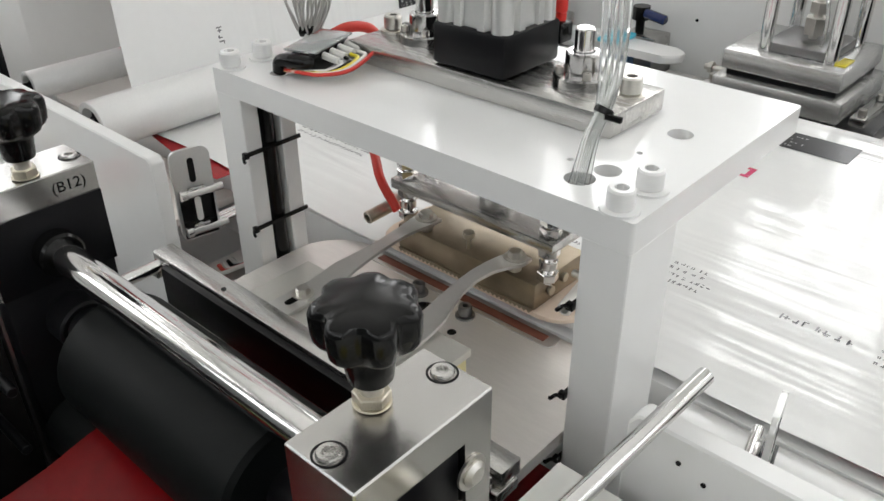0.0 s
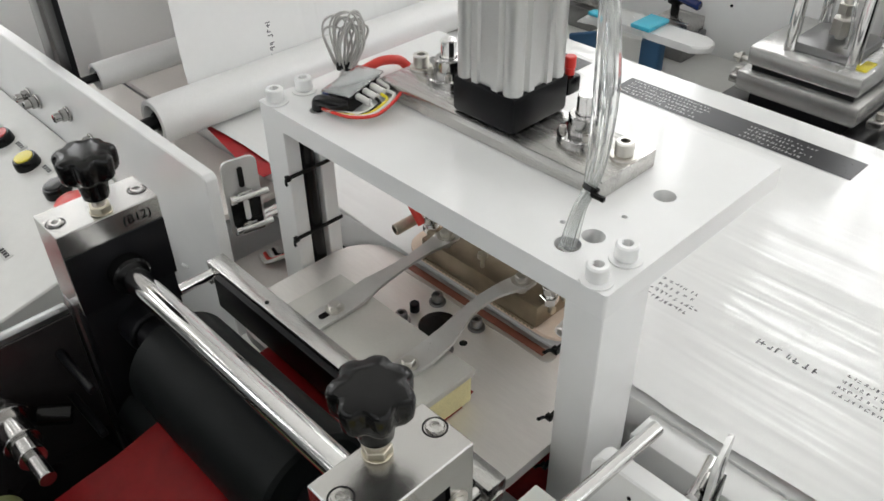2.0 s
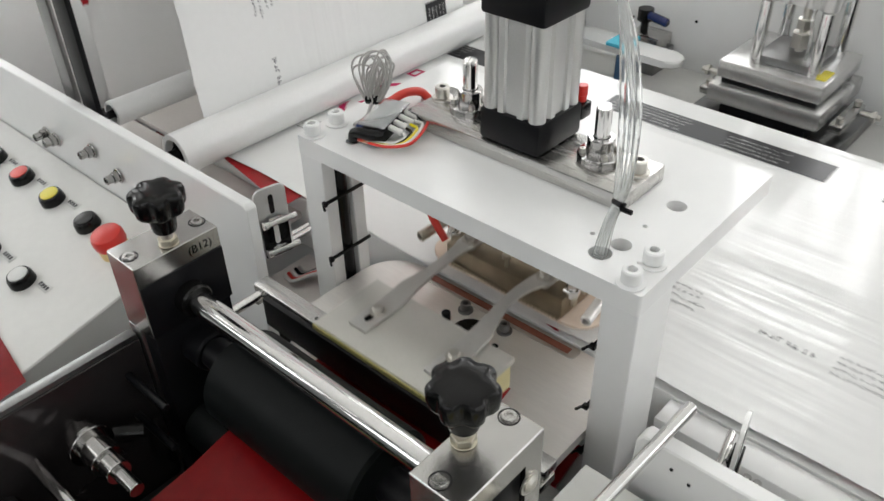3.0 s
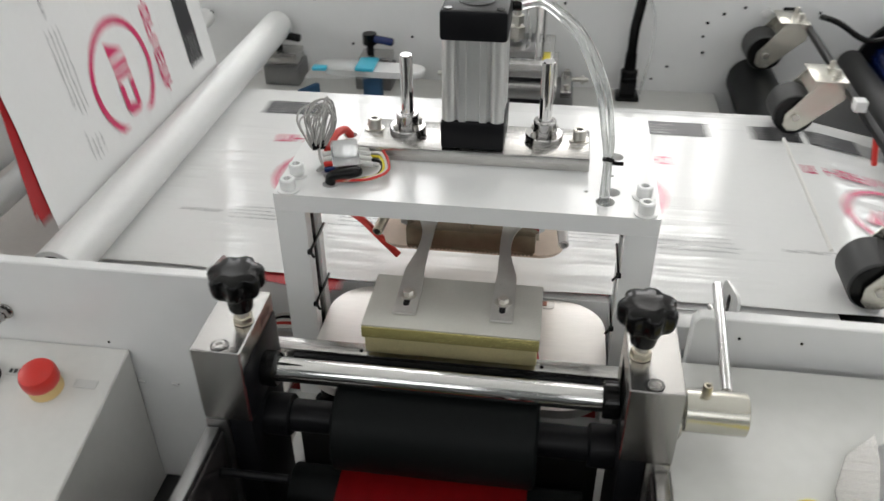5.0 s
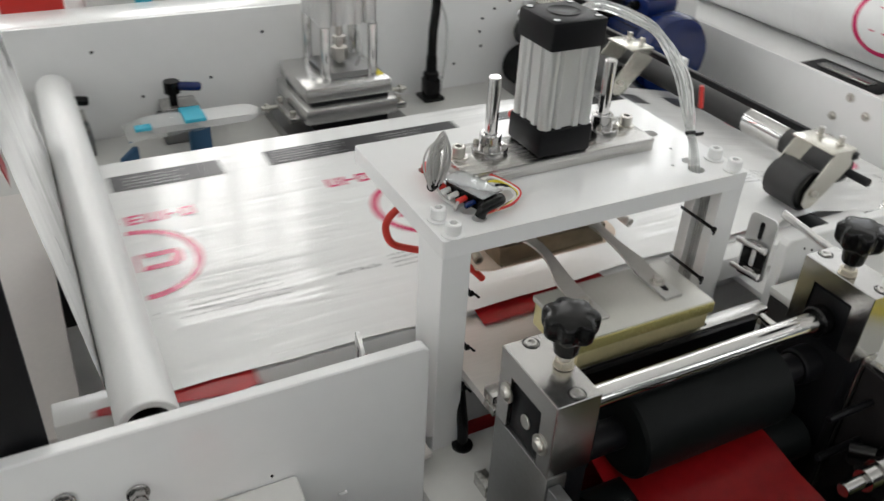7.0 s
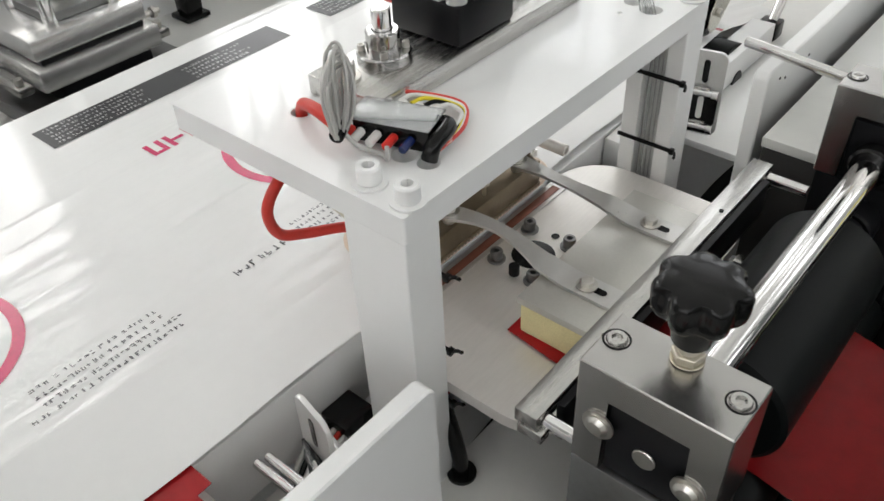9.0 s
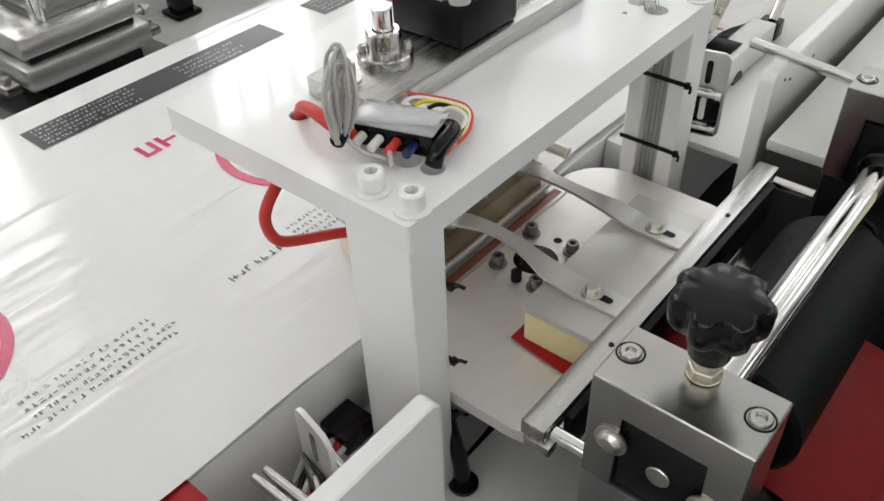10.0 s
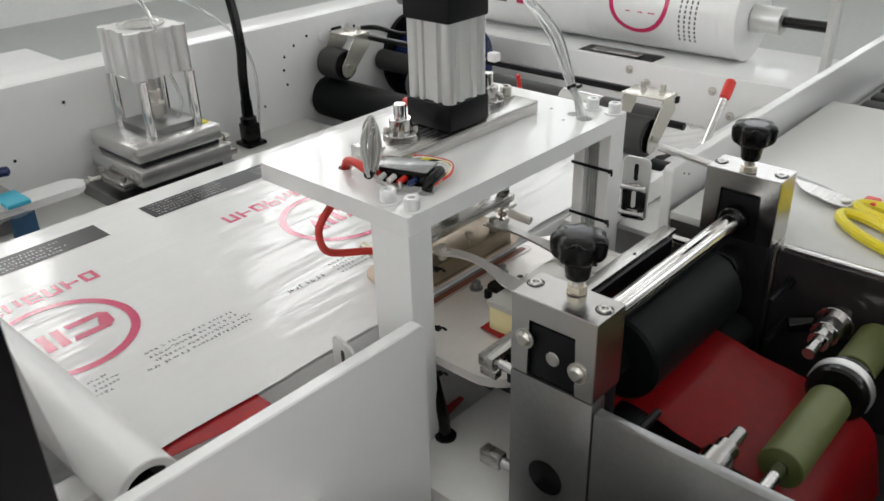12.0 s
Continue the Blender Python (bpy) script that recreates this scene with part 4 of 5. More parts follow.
def control_panel():
    p = thing("control_panel", "sloping cream control box with coloured push buttons", "control panel", at=(-0.75, -0.3, 0.3))
    prof = [(-0.0575, 0.3), (-0.0575, panel_z(-0.0575)), (-0.62, panel_z(-0.62)), (-0.62, 0.3)]
    bm = prism(prof, 0, 1.15, Matrix(((0, 0, 1, -1.555), (1, 0, 0, 0), (0, 1, 0, 0), (0, 0, 0, 1))), 0.002)
    part("case", bm, PAINT_OLD, p)
    # added dark plate that paints the shade in the gap beside the box
    part("gap_shade", box(-0.402, -0.224, -0.62, -0.0585, 0.70, 0.72, 0.002), SHADE_DARK, p)
    up = Vector((0, -0.2276, 1)).normalized()

    def button(x, y, mat, r=0.0155, h=0.014, flat=False, name="push_button"):
        base = Vector((x, y, panel_z(y) + 0.0003))
        b = bmesh.new()
        add_lathe(b, [(0, 0), (r * 1.18, 0), (r * 1.18, 0.002), (r * 1.12, h * 0.75), (r, h), (r * 0.86, h), (r * 0.86, h - 0.002)], base, up, 32)
        body = part(name, b, BLACK, p)
        part("lens", add_lathe(bmesh.new(), [(r * 0.85, h - 0.002), (r * 0.83, h + 0.0015), (0, h + 0.0025)], base, up, 32), mat, body)
        plate = bmesh.new()
        turn = Matrix.Translation((x + 0.036, y + 0.012, panel_z(y + 0.012) + 0.0004)) @ pose(0, 0, 0, math.degrees(math.atan(0.2276)))
        add_box(plate, -0.014, 0.014, -0.006, 0.006, 0, 0.0008, 0.0002, turn)
        lab = part("label_plate", plate, LABEL, body)
        bars = bmesh.new()
        for k in range(4):
            add_box(bars, -0.011 + 0.0058 * k, -0.0068 + 0.0058 * k, -0.003, 0.003, 0.0009, 0.0011, 0, turn)
        part("lettering", bars, INK_BLACK, lab)

    for x, mat in ((-0.848, GREEN), (-0.757, RED_PLASTIC), (-0.664, YELLOW), (-0.564, BLACK)):
        button(x, -0.116, mat)
    for x, mat in ((-0.550, LABEL), (-0.652, LABEL), (-0.752, BLACK)):
        button(x, -0.226, mat)
    base = Vector((-0.482, -0.122, panel_z(-0.122) + 0.0003))
    stop = part("stop_collar", add_lathe(bmesh.new(), [(0, 0), (0.0205, 0), (0.0205, 0.008), (0.019, 0.0135), (0.012, 0.014)], base, up, 36), CREAM, p, "cream collar of the emergency stop")
    part("stop_button", add_lathe(bmesh.new(), [(0.012, 0.012), (0.0205, 0.0145), (0.022, 0.018), (0.022, 0.029), (0.02, 0.0335), (0.012, 0.036), (0, 0.0365)], base, up, 40), RED_PLASTIC, stop, "red mushroom emergency stop button")
    plate = bmesh.new()
    turn = Matrix.Translation((-0.437, -0.112, panel_z(-0.112) + 0.0004)) @ pose(0, 0, 0, math.degrees(math.atan(0.2276)))
    add_box(plate, -0.014, 0.014, -0.006, 0.006, 0, 0.0008, 0.0002, turn)
    part("label_plate", plate, LABEL, stop)


control_panel()
loose_sheet()


# ---- adjusting brackets beside the gantry ----
def bracket(s, x, y):
    b = thing("slotted_bracket", "aluminium slotted bracket with adjusting screws", "bracket", "film edge brackets", at=(x, y, 0.94))
    zb = 0.936 if s < 0 else 0.943
    m = Matrix.Translation((x, y, zb)) @ pose(0, 0, 0, 90, 0, -78 * s)
    part("plate", prism(rounded(-0.0215, 0.0215, 0.0, 0.104, 0.009, 5), -0.002, 0.002, m, 0.0006), ALU, b)
    for low, high in ((0.066, 0.094), (0.022, 0.050)):
        for z0, z1 in ((0.0021, 0.0025), (-0.0025, -0.0021)):
            part("slot", prism(rounded(-0.0034, 0.0034, low, high, 0.0033, 4), z0 * (1 if low > 0.05 else 2.4), z1 * (1 if low > 0.05 else 2.4), m), BLACK if low > 0.05 else WHITE_WIRE, b)
    for z0, z1 in ((0.0027, 0.005), (-0.005, -0.0027)):
        part("black_guide", box(-0.0185, 0.0185, 0.003, 0.057, z0, z1, 0.0006, m), BLACK, b)
    for h in (0.057, 0.014):
        rod_mesh = rod(m @ Vector((s * 0.017, h, 0.010)), m @ Vector((-s * 0.028, h, 0.010)), 0.0042, 16)
        add_rod(rod_mesh, m @ Vector((s * 0.019, h, 0.010)), m @ Vector((s * 0.012, h, 0.010)), 0.0058, 16)
        part("screw", rod_mesh, CHROME, b)
        part("screw_block", box(-0.009, 0.009, h - 0.006, h + 0.006, 0.0052, 0.0085, 0.001, m), STEEL, b)
    for dz in (-0.0065, -0.0165):
        foot = m @ Vector((0, 0.005, dz))
        part("base_rod", rod(foot, foot + Vector((0, 0.062, 0)), 0.004, 12), CHROME, b)


bracket(-1, -0.305, 0.012)
bracket(1, 0.312, 0.03)

def cable_block():
    b = thing("connector_block", "black connector with loose wires inside the frame", "connector", at=(-0.24, 0.06, 0.84))
    part("housing", box(-0.240, -0.205, 0.066, 0.098, 0.8855, 0.908, 0.002), BLACK, b)
    for k, mat in enumerate((WHITE_WIRE, RED_CABLE, WHITE_WIRE, BLACK, GREY_WIRE)):
        y = 0.069 + 0.0065 * k
        part("wire", cable([(-0.240, y, 0.897), (-0.262, y - 0.006, 0.899), (-0.285, y - 0.012, 0.888), (-0.303, y - 0.02, 0.878), (-0.318, y - 0.035, 0.87), (-0.34, y - 0.03, 0.866)], 0.0026, 8), mat, b)
    part("backing", box(-0.238, -0.226, 0.066, 0.098, 0.8625, 0.885, 0.001), PAINT, b)


cable_block()
drop = thing("black_cable", "black cable running down beside the gantry leg through the sill", "cable", at=(-0.18, -0.01, 0.842))
part("run", cable([(-0.1765, 0.012, 0.93), (-0.176, 0.004, 0.90), (-0.176, -0.004, 0.87), (-0.177, -0.008, 0.843)], 0.0072, 12), BLACK, drop)
part("grommet", rod((-0.177, -0.008, 0.8424), (-0.177, -0.008, 0.8465), 0.0135, 24), BLACK, drop)


# ---- film web and its rollers ----
def roller(name, x, z, y0, y1, r, mat, label, recess=0.012, stub=0.055):
    t = thing(name, label, "roller", at=(x, (y0 + y1) / 2, z))
    b = bmesh.new()
    add_lathe(b, [(r * 0.72, recess), (r * 0.76, 0), (r - 0.001, 0), (r, 0.001), (r, y1 - y0 - 0.001), (r - 0.001, y1 - y0), (r * 0.7, y1 - y0)], (x, y0, z), (0, 1, 0), 48)
    part("shell", b, mat, t)
    part("end_ring", add_lathe(bmesh.new(), [(r * 0.72, recess), (r * 0.4, recess), (r * 0.4, recess / 3), (0, recess / 3)], (x, y0, z), (0, 1, 0), 32), BLACK, t)
    part("axle", rod((x, y0 - stub, z), (x, y0 + 0.01, z), r * 0.3, 20), BLACK_PAINT, t)
    part("axle", rod((x, y1 - 0.01, z), (x, y1 + 0.03, z), r * 0.3, 20), BLACK_PAINT, t)
    return t


roller("guide_roller", -0.53, 0.9982, 0.018, 0.965, 0.0318, ROLLER, "matt white guide roller under which the film turns up")
roller("guide_roller", -0.695, 1.01, 0.018, 0.965, 0.02, ROLLER, "slim white guide roller behind the film sheet")
post = part("upright_bar", box(-0.656, -0.617, -0.036, -0.028, 0.936, 1.86, 0.001), BLACK_PAINT)
tagged(post, "dark steel upright bar behind the front plate", "upright")
post2 = part("upright_bar", box(-0.712, -0.680, -0.034, -0.027, 0.936, 1.86, 0.001), DARK_STEEL)
tagged(post2, "grey steel upright bar behind the front plate", "upright")

PITCH = 0.444


def web_path():
    """The closed way of the film web in x and z, in its running direction, 13 bags long."""
    def points(top):
        arc = [(-0.53 - 0.0326 * math.sin(radians(a)), 0.9982 - 0.0326 * math.cos(radians(a))) for a in (0, 20, 40, 60, 83)]
        return [(1.03, 0.80), (0.96, 0.87), (0.53, 0.9640), (0.49, 0.9656)] + arc + [(-0.66, top - 0.1), (-0.71, top), (-0.78, top), (-0.86, top - 0.1), (-0.86, 0.75),
                (-0.78, 0.66), (0.95, 0.66), (1.03, 0.74), (1.03, 0.80)]

    def length(p):
        return sum(math.dist(a, b) for a, b in zip(p, p[1:]))
    low, high = 1.3, 2.4
    for _ in range(50):
        mid = (low + high) / 2
        low, high = (mid, high) if length(points(mid)) < 13 * PITCH else (low, mid)
    return points(low)


WEB = web_path()
WEB_AT = [0.0]
for a, b in zip(WEB, WEB[1:]):
    WEB_AT.append(WEB_AT[-1] + math.dist(a, b))


def web_pose(s, lift=0.0006):
    """Where a piece of the web lies when it has run s metres from the path's start."""
    s %= WEB_AT[-1]
    k = max(i for i in range(len(WEB) - 1) if WEB_AT[i] <= s)
    (ax, az), (bx, bz) = WEB[k], WEB[k + 1]
    n = WEB_AT[k + 1] - WEB_AT[k]
    f = (s - WEB_AT[k]) / n
    dx, dz = (bx - ax) / n, (bz - az) / n
    return pose(ax + (bx - ax) * f + dz * lift, 0, az + (bz - az) * f - dx * lift, 0, math.degrees(math.atan2(dz, -dx)), 0), k


def web():
    """The white film as one thin sheet along its whole way."""
    bm = bmesh.new()
    fine = []
    for (ax, az), (bx, bz) in zip(WEB, WEB[1:]):
        n = max(1, int(math.dist((ax, az), (bx, bz)) / 0.04))
        fine += [(ax + (bx - ax) * k / n, az + (bz - az) * k / n) for k in range(n)]
    rows = []
    for i, (x, z) in enumerate(fine):
        front = (0.097 if x < 0 else 0.097 + 0.009 * min(x / 0.2, 1.0)) + 0.003 * math.sin(i * 0.9) * math.sin(i * 0.37)
        ys = [front + (0.69 - front) * k / 12 for k in range(13)]
        rows.append([bm.verts.new((x, y, z)) for y in ys])
    for a, b in zip(rows, rows[1:] + rows[:1]):
        for k in range(12):
            bm.faces.new((a[k], b[k], b[k + 1], a[k + 1]))
    bmesh.ops.recalc_face_normals(bm, faces=bm.faces[:])
    ob = part("film_web", bm, FILM)
    return tagged(ob, "glossy white plastic film web running through the machine", "film web")


web()


def polygon(bm, pts, index, z=0.0):
    f = bm.faces.new([bm.verts.new((x, y, z)) for x, y in pts])
    f.material_index = index


def bag_print():
    """The print of one bag, flat, its ring round x = 0: plain shapes in the inks' colours."""
    bm = bmesh.new()
    n = 72
    cy = 0.370
    for k in range(n):
        a, b = 2 * math.pi * k / n, 2 * math.pi * (k + 1) / n
        polygon(bm, [(r * math.cos(t), cy + r * math.sin(t)) for r, t in ((0.0905, a), (0.0905, b), (0.079, b), (0.079, a))], 0)
    # upside-down emblem: two slanted bars, a wedge and an open block
    def emblem(pts):
        polygon(bm, [(-x, cy - y) for x, y in pts], 0)
    emblem([(-0.052, 0.022), (-0.006, 0.022), (-0.010, 0.010), (-0.047, 0.010)])
    emblem([(-0.062, 0.012), (-0.052, 0.022), (-0.042, 0.010), (-0.050, -0.010), (-0.056, -0.022), (-0.064, -0.012)])
    emblem([(-0.056, -0.022), (-0.010, -0.022), (-0.012, -0.010), (-0.050, -0.010)])
    emblem([(-0.002, 0.022), (0.010, 0.022), (0.008, -0.022), (-0.004, -0.022)])
    emblem([(0.015, 0.022), (0.027, 0.022), (0.026, -0.022), (0.014, -0.022)])
    emblem([(0.034, 0.024), (0.060, 0.024), (0.038, -0.024)])
    rng = random.Random(11)
    # a row of nine bold blocks, each cut from posts and bars
    def block(x0, x1, y0, y1):
        polygon(bm, [(x0, y0), (x1, y0), (x1, y1), (x0, y1)], 0)
    for k in range(9):
        x, low, high = -0.125 + 0.0262 * k, 0.476, 0.504
        block(x, x + 0.0062, low, high)
        if k % 3 != 1:
            block(x + 0.0063, x + 0.0212, low, low + 0.006)
        if k % 2:
            block(x + 0.0063, x + 0.0212, low + 0.011, low + 0.0165)
        else:
            block(x + 0.0150, x + 0.0212, low + 0.0061, high)
        if k % 3 == 2:
            block(x + 0.0063, x + (0.0212 if k % 2 else 0.0149), high - 0.006, high)
    polygon(bm, [(-0.188, 0.586), (0.179, 0.586), (0.179, 0.640), (-0.188, 0.640)], 1)

    def lines(x0, x1, y0, rows, step, index, z=0.0, tall=0.0055):
        for r in range(rows):
            x = x0
            end = x1 - rng.uniform(0, 0.02)
            while x < end:
                w = tall * rng.uniform(0.55, 0.95)
                y = y0 + r * step
                for _ in range(rng.choice((2, 3, 3))):
                    if rng.random() < 0.5:
                        a, b = x + w * rng.uniform(0, 0.3), x + w * rng.uniform(0.7, 1.0)
                        c = y + tall * rng.uniform(0.0, 0.82)
                        polygon(bm, [(a, c), (b, c), (b, c + tall * 0.17), (a, c + tall * 0.17)], index, z)
                    else:
                        a, c, d = x + w * rng.uniform(0, 0.8), y + tall * rng.uniform(0, 0.25), y + tall * rng.uniform(0.7, 1.0)
                        polygon(bm, [(a, c), (a + tall * 0.17, c), (a + tall * 0.17, d), (a, d)], index, z)
                x += w + tall * 0.22
                if rng.random() < 0.12:
                    x += tall * 0.5
    lines(-0.178, -0.04, 0.592, 5, 0.0095, 3, 0.0003, 0.0055)
    lines(0.02, 0.12, 0.592, 4, 0.0105, 3, 0.0003, 0.006)
    lines(0.03, 0.188, 0.223, 1, 0.0115, 2, 0.0, 0.006)
    lines(0.045, 0.182, 0.2340, 3, 0.0110, 2, 0.0, 0.006)
    lines(-0.20, -0.125, 0.236, 1, 0.0125, 2, 0.0, 0.0095)
    lines(-0.118, 0.005, 0.224, 4, 0.0100, 2)
    return bm


STRIPS = 6
printed, headers = [], []


def prints():
    """The moving print, cut across into narrow rigid strips, 13 bags round the web, and the red header flaps."""
    bm = bag_print()
    for k in range(1, STRIPS):
        cut = -PITCH / 2 + PITCH * k / STRIPS
        bmesh.ops.bisect_plane(bm, geom=bm.verts[:] + bm.edges[:] + bm.faces[:], plane_co=(cut, 0, 0), plane_no=(1, 0, 0))
    meshes = []
    for k in range(STRIPS):
        x0 = -PITCH / 2 + PITCH * k / STRIPS
        mid = x0 + PITCH / STRIPS / 2
        t = bm.copy()
        gone = [f for f in t.faces if not x0 < f.calc_center_median().x < x0 + PITCH / STRIPS]
        bmesh.ops.delete(t, geom=gone, context="FACES")
        bmesh.ops.translate(t, verts=t.verts[:], vec=(-mid, 0, 0))
        for f in t.faces:
            if f.normal.z < 0:
                f.normal_flip()
        data = bpy.data.meshes.new("film_print")
        t.to_mesh(data)
        t.free()
        for m in (INK_PINK, INK_BLACK, INK_GREY, INK_WHITE):
            data.materials.append(m)
        meshes.append((mid, data))
    bm.free()
    flap = prism([(-0.09, 0.104), (-0.09, 0.0935), (0.0, 0.079), (0.074, 0.066), (0.074, 0.0735), (0.087, 0.074), (0.087, 0.104)], -0.0004, 0.0004)
    flap_mesh = mesh_of("red_header", flap, RED_FILM)
    for bag in range(13):
        for mid, data in meshes:
            ob = new("film_print", data)
            tagged(ob, "magenta, black and grey print on the white film", "print", "film prints")
            printed.append((ob, bag * PITCH - mid))
        ob = new("red_header", flap_mesh)
        tagged(ob, "red header flap at the edge of the film", "film flap", "red header flaps")
        headers.append((ob, bag * PITCH))


prints()
cut_sheets = []


def cut_pieces():
    """The red header pieces that the punch cuts off: they ride under the web, then slide over the table into the nip."""
    mesh = mesh_of("cut_piece", prism([(-0.108, 0.110), (0.106, 0.110), (0.092, 0.208), (-0.096, 0.208)], -0.0002, 0.0002), RED_FILM)
    for n in range(-2, 11):
        ob = new("cut_piece", mesh)
        tagged(ob, "red cut-off film piece drawn over the table", "film piece", "cut-off film pieces")
        cut_sheets.append((ob, n))


def sheet_pose(u, s, n):
    """Where a cut piece lies u bags after it reached the punch; s is its place along the web before that."""
    if u <= 0:
        return web_pose(s, -0.0036)[0]
    x = web_pose(s - u * PITCH)[0].translation.x
    y = -0.208 * min(1.0, min(u, 1.0) / 0.78) ** 0.75
    z = 0.9593 + 0.0028 * max(0.0, 1 - u * 8)
    if u <= 1:
        return pose(x, y, z)
    v = min(1.0, (u - 1) / 0.78)
    if u <= 2:
        return pose(x, y - 0.10 * v, z - 0.0100 * v)
    w = min(1.0, u - 2)
    mid = Vector((x, 0.159 + y - 0.10 + w * 0.0012 * n, z - 0.0100 - 0.062 * w))
    return Matrix.Translation(mid) @ pose(0, 0, 0, 88 * w) @ Matrix.Translation((0, -0.159, 0))


cut_pieces()


# ---- behind the film ----
def second_press():
    p = thing("rear_press", "bright steel pressing unit with four posts behind the film", "press", at=(0, 0.9, 0.875))
    part("base", box(-0.13, 0.13, 0.765, 0.985, 0.8745, 0.9, 0.002), DARK_STEEL, p)
    part("riser", box(-0.075, 0.075, 0.80, 0.97, 0.9005, 0.925, 0.002), BLACK_PAINT, p)
    part("lower_plate", box(-0.1, 0.095, 0.795, 0.985, 0.926, 0.958, 0.003), RUBBED, p)
    part("gap_plate", box(-0.085, 0.08, 0.81, 0.975, 0.9585, 0.9675, 0.001), BLACK_PAINT, p)
    part("upper_plate", box(-0.093, 0.085, 0.805, 0.98, 0.968, 0.998, 0.003), RUBBED, p)
    part("pad", box(-0.045, 0.055, 0.835, 0.945, 0.9985, 1.012, 0.002), DARK_STEEL, p)
    for x in (-0.043, 0.055):
        for y in (0.835, 0.945):
            part("post", rod((x, y, 0.9985), (x, y, 1.105), 0.0095, 24), CHROME, p)
    b = bmesh.new()
    add_rod(b, (0.006, 0.89, 1.0125), (0.006, 0.89, 1.1), 0.007, 18)
    add_rod(b, (0.006, 0.89, 1.02), (0.006, 0.89, 1.045), 0.017, 6)
    add_rod(b, (0.006, 0.89, 1.052), (0.006, 0.89, 1.068), 0.014, 6)
    part("coupling", b, ZINC, p)
    part("air_tube", cable([(0.03, 0.86, 1.012), (0.035, 0.845, 1.05), (0.028, 0.85, 1.09), (0.03, 0.87, 1.104)], 0.003, 8), CLEAR, p)
    part("cylinder", prism(barrel_outline(0.006, 0.89, 1.66), 1.1055, 1.19, bevel=0.0006), ALU, p)
    part("cap_ring", add_lathe(bmesh.new(), [(0.042, 0), (0.042, 0.003), (0.036, 0.003), (0.034, 0.001), (0, 0.001)], (0.006, 0.89, 1.1905), (0, 0, 1)), STEEL, p)
    for s in (-1, 1):
        part("side_clamp", box(*sorted((s * 0.103, s * 0.125)), 0.82, 0.93, 0.922, 0.935, 0.002), STEEL_Y, p)
        for y in (0.835, 0.915):
            part("clamp_screw", rod((s * 0.115, y, 0.9355), (s * 0.115, y, 0.945), 0.006, 16), ZINC, p)
        part("adjuster", rod((s * 0.126, 0.90, 0.931), (s * 0.16, 0.90, 0.931), 0.005, 14), ZINC, p)
        part("adjuster_nut", rod((s * 0.145, 0.90, 0.931), (s * 0.152, 0.90, 0.931), 0.010, 6), ZINC, p)
    part("air_tube", cable([(0.0, 0.83, 1.19), (-0.03, 0.80, 1.24), (-0.05, 0.85, 1.30), (0.05, 0.98, 1.33), (0.2, 1.02, 1.27)], 0.004, 8), CLEAR, p)
    part("yellow_tag", box(0.062, 0.078, 0.83, 0.87, 0.9985, 1.0, 0.0005), YELLOW, p)


second_press()


def plug_lead():
    p = thing("floor_plug", "black plug standing on the bed with its cable going up", "plug", at=(0.25, 0.95, 0.875))
    b = bmesh.new()
    add_box(b, 0.222, 0.272, 0.925, 0.975, 0.8745, 0.884, 0.003)
    add_box(b, 0.230, 0.264, 0.933, 0.967, 0.884, 0.925, 0.004)
    add_lathe(b, [(0.018, 0), (0.018, 0.012), (0.013, 0.016), (0.012, 0.05), (0, 0.05)], (0.247, 0.95, 0.925), (0, 0, 1))
    part("body", b, BLACK, p)
    part("cable", cable([(0.247, 0.95, 0.97), (0.248, 0.95, 1.03), (0.256, 0.955, 1.10), (0.262, 0.985, 1.20), (0.25, 1.03, 1.32)], 0.0105, 12), BLACK, p)
    part("clear_tube", cable([(0.275, 0.96, 0.88), (0.288, 0.96, 0.98), (0.28, 0.965, 1.07), (0.22, 0.97, 1.15), (0.12, 0.98, 1.22)], 0.003, 8), CLEAR, p)


plug_lead()


def toggle_clamp(x, mat):
    c = thing("bracket_clamp", "small black clamp on a steel foot behind the film", "clamp", "clamps at the back plate", at=(x, 0.95, 0.875))
    part("foot", box(x - 0.04, x + 0.04, 0.92, 0.995, 0.8745, 0.918, 0.002), DARK_STEEL, c)
    part("block", box(x - 0.033, x + 0.036, 0.93, 0.99, 0.9185, 0.945, 0.003), STEEL, c)
    part("knob", add_rod(rod((x - 0.01, 0.955, 0.9455), (x - 0.01, 0.955, 0.968), 0.008), (x - 0.01, 0.955, 0.968), (x - 0.01, 0.955, 0.992), 0.016, 10), BLACK, c)
    part("handle", rod((x, 0.95, 0.982), (x + 0.045, 0.945, 0.977), 0.009, 12, 0.003), mat, c)


toggle_clamp(-0.31, BLUE)
toggle_clamp(-0.52, BLACK)


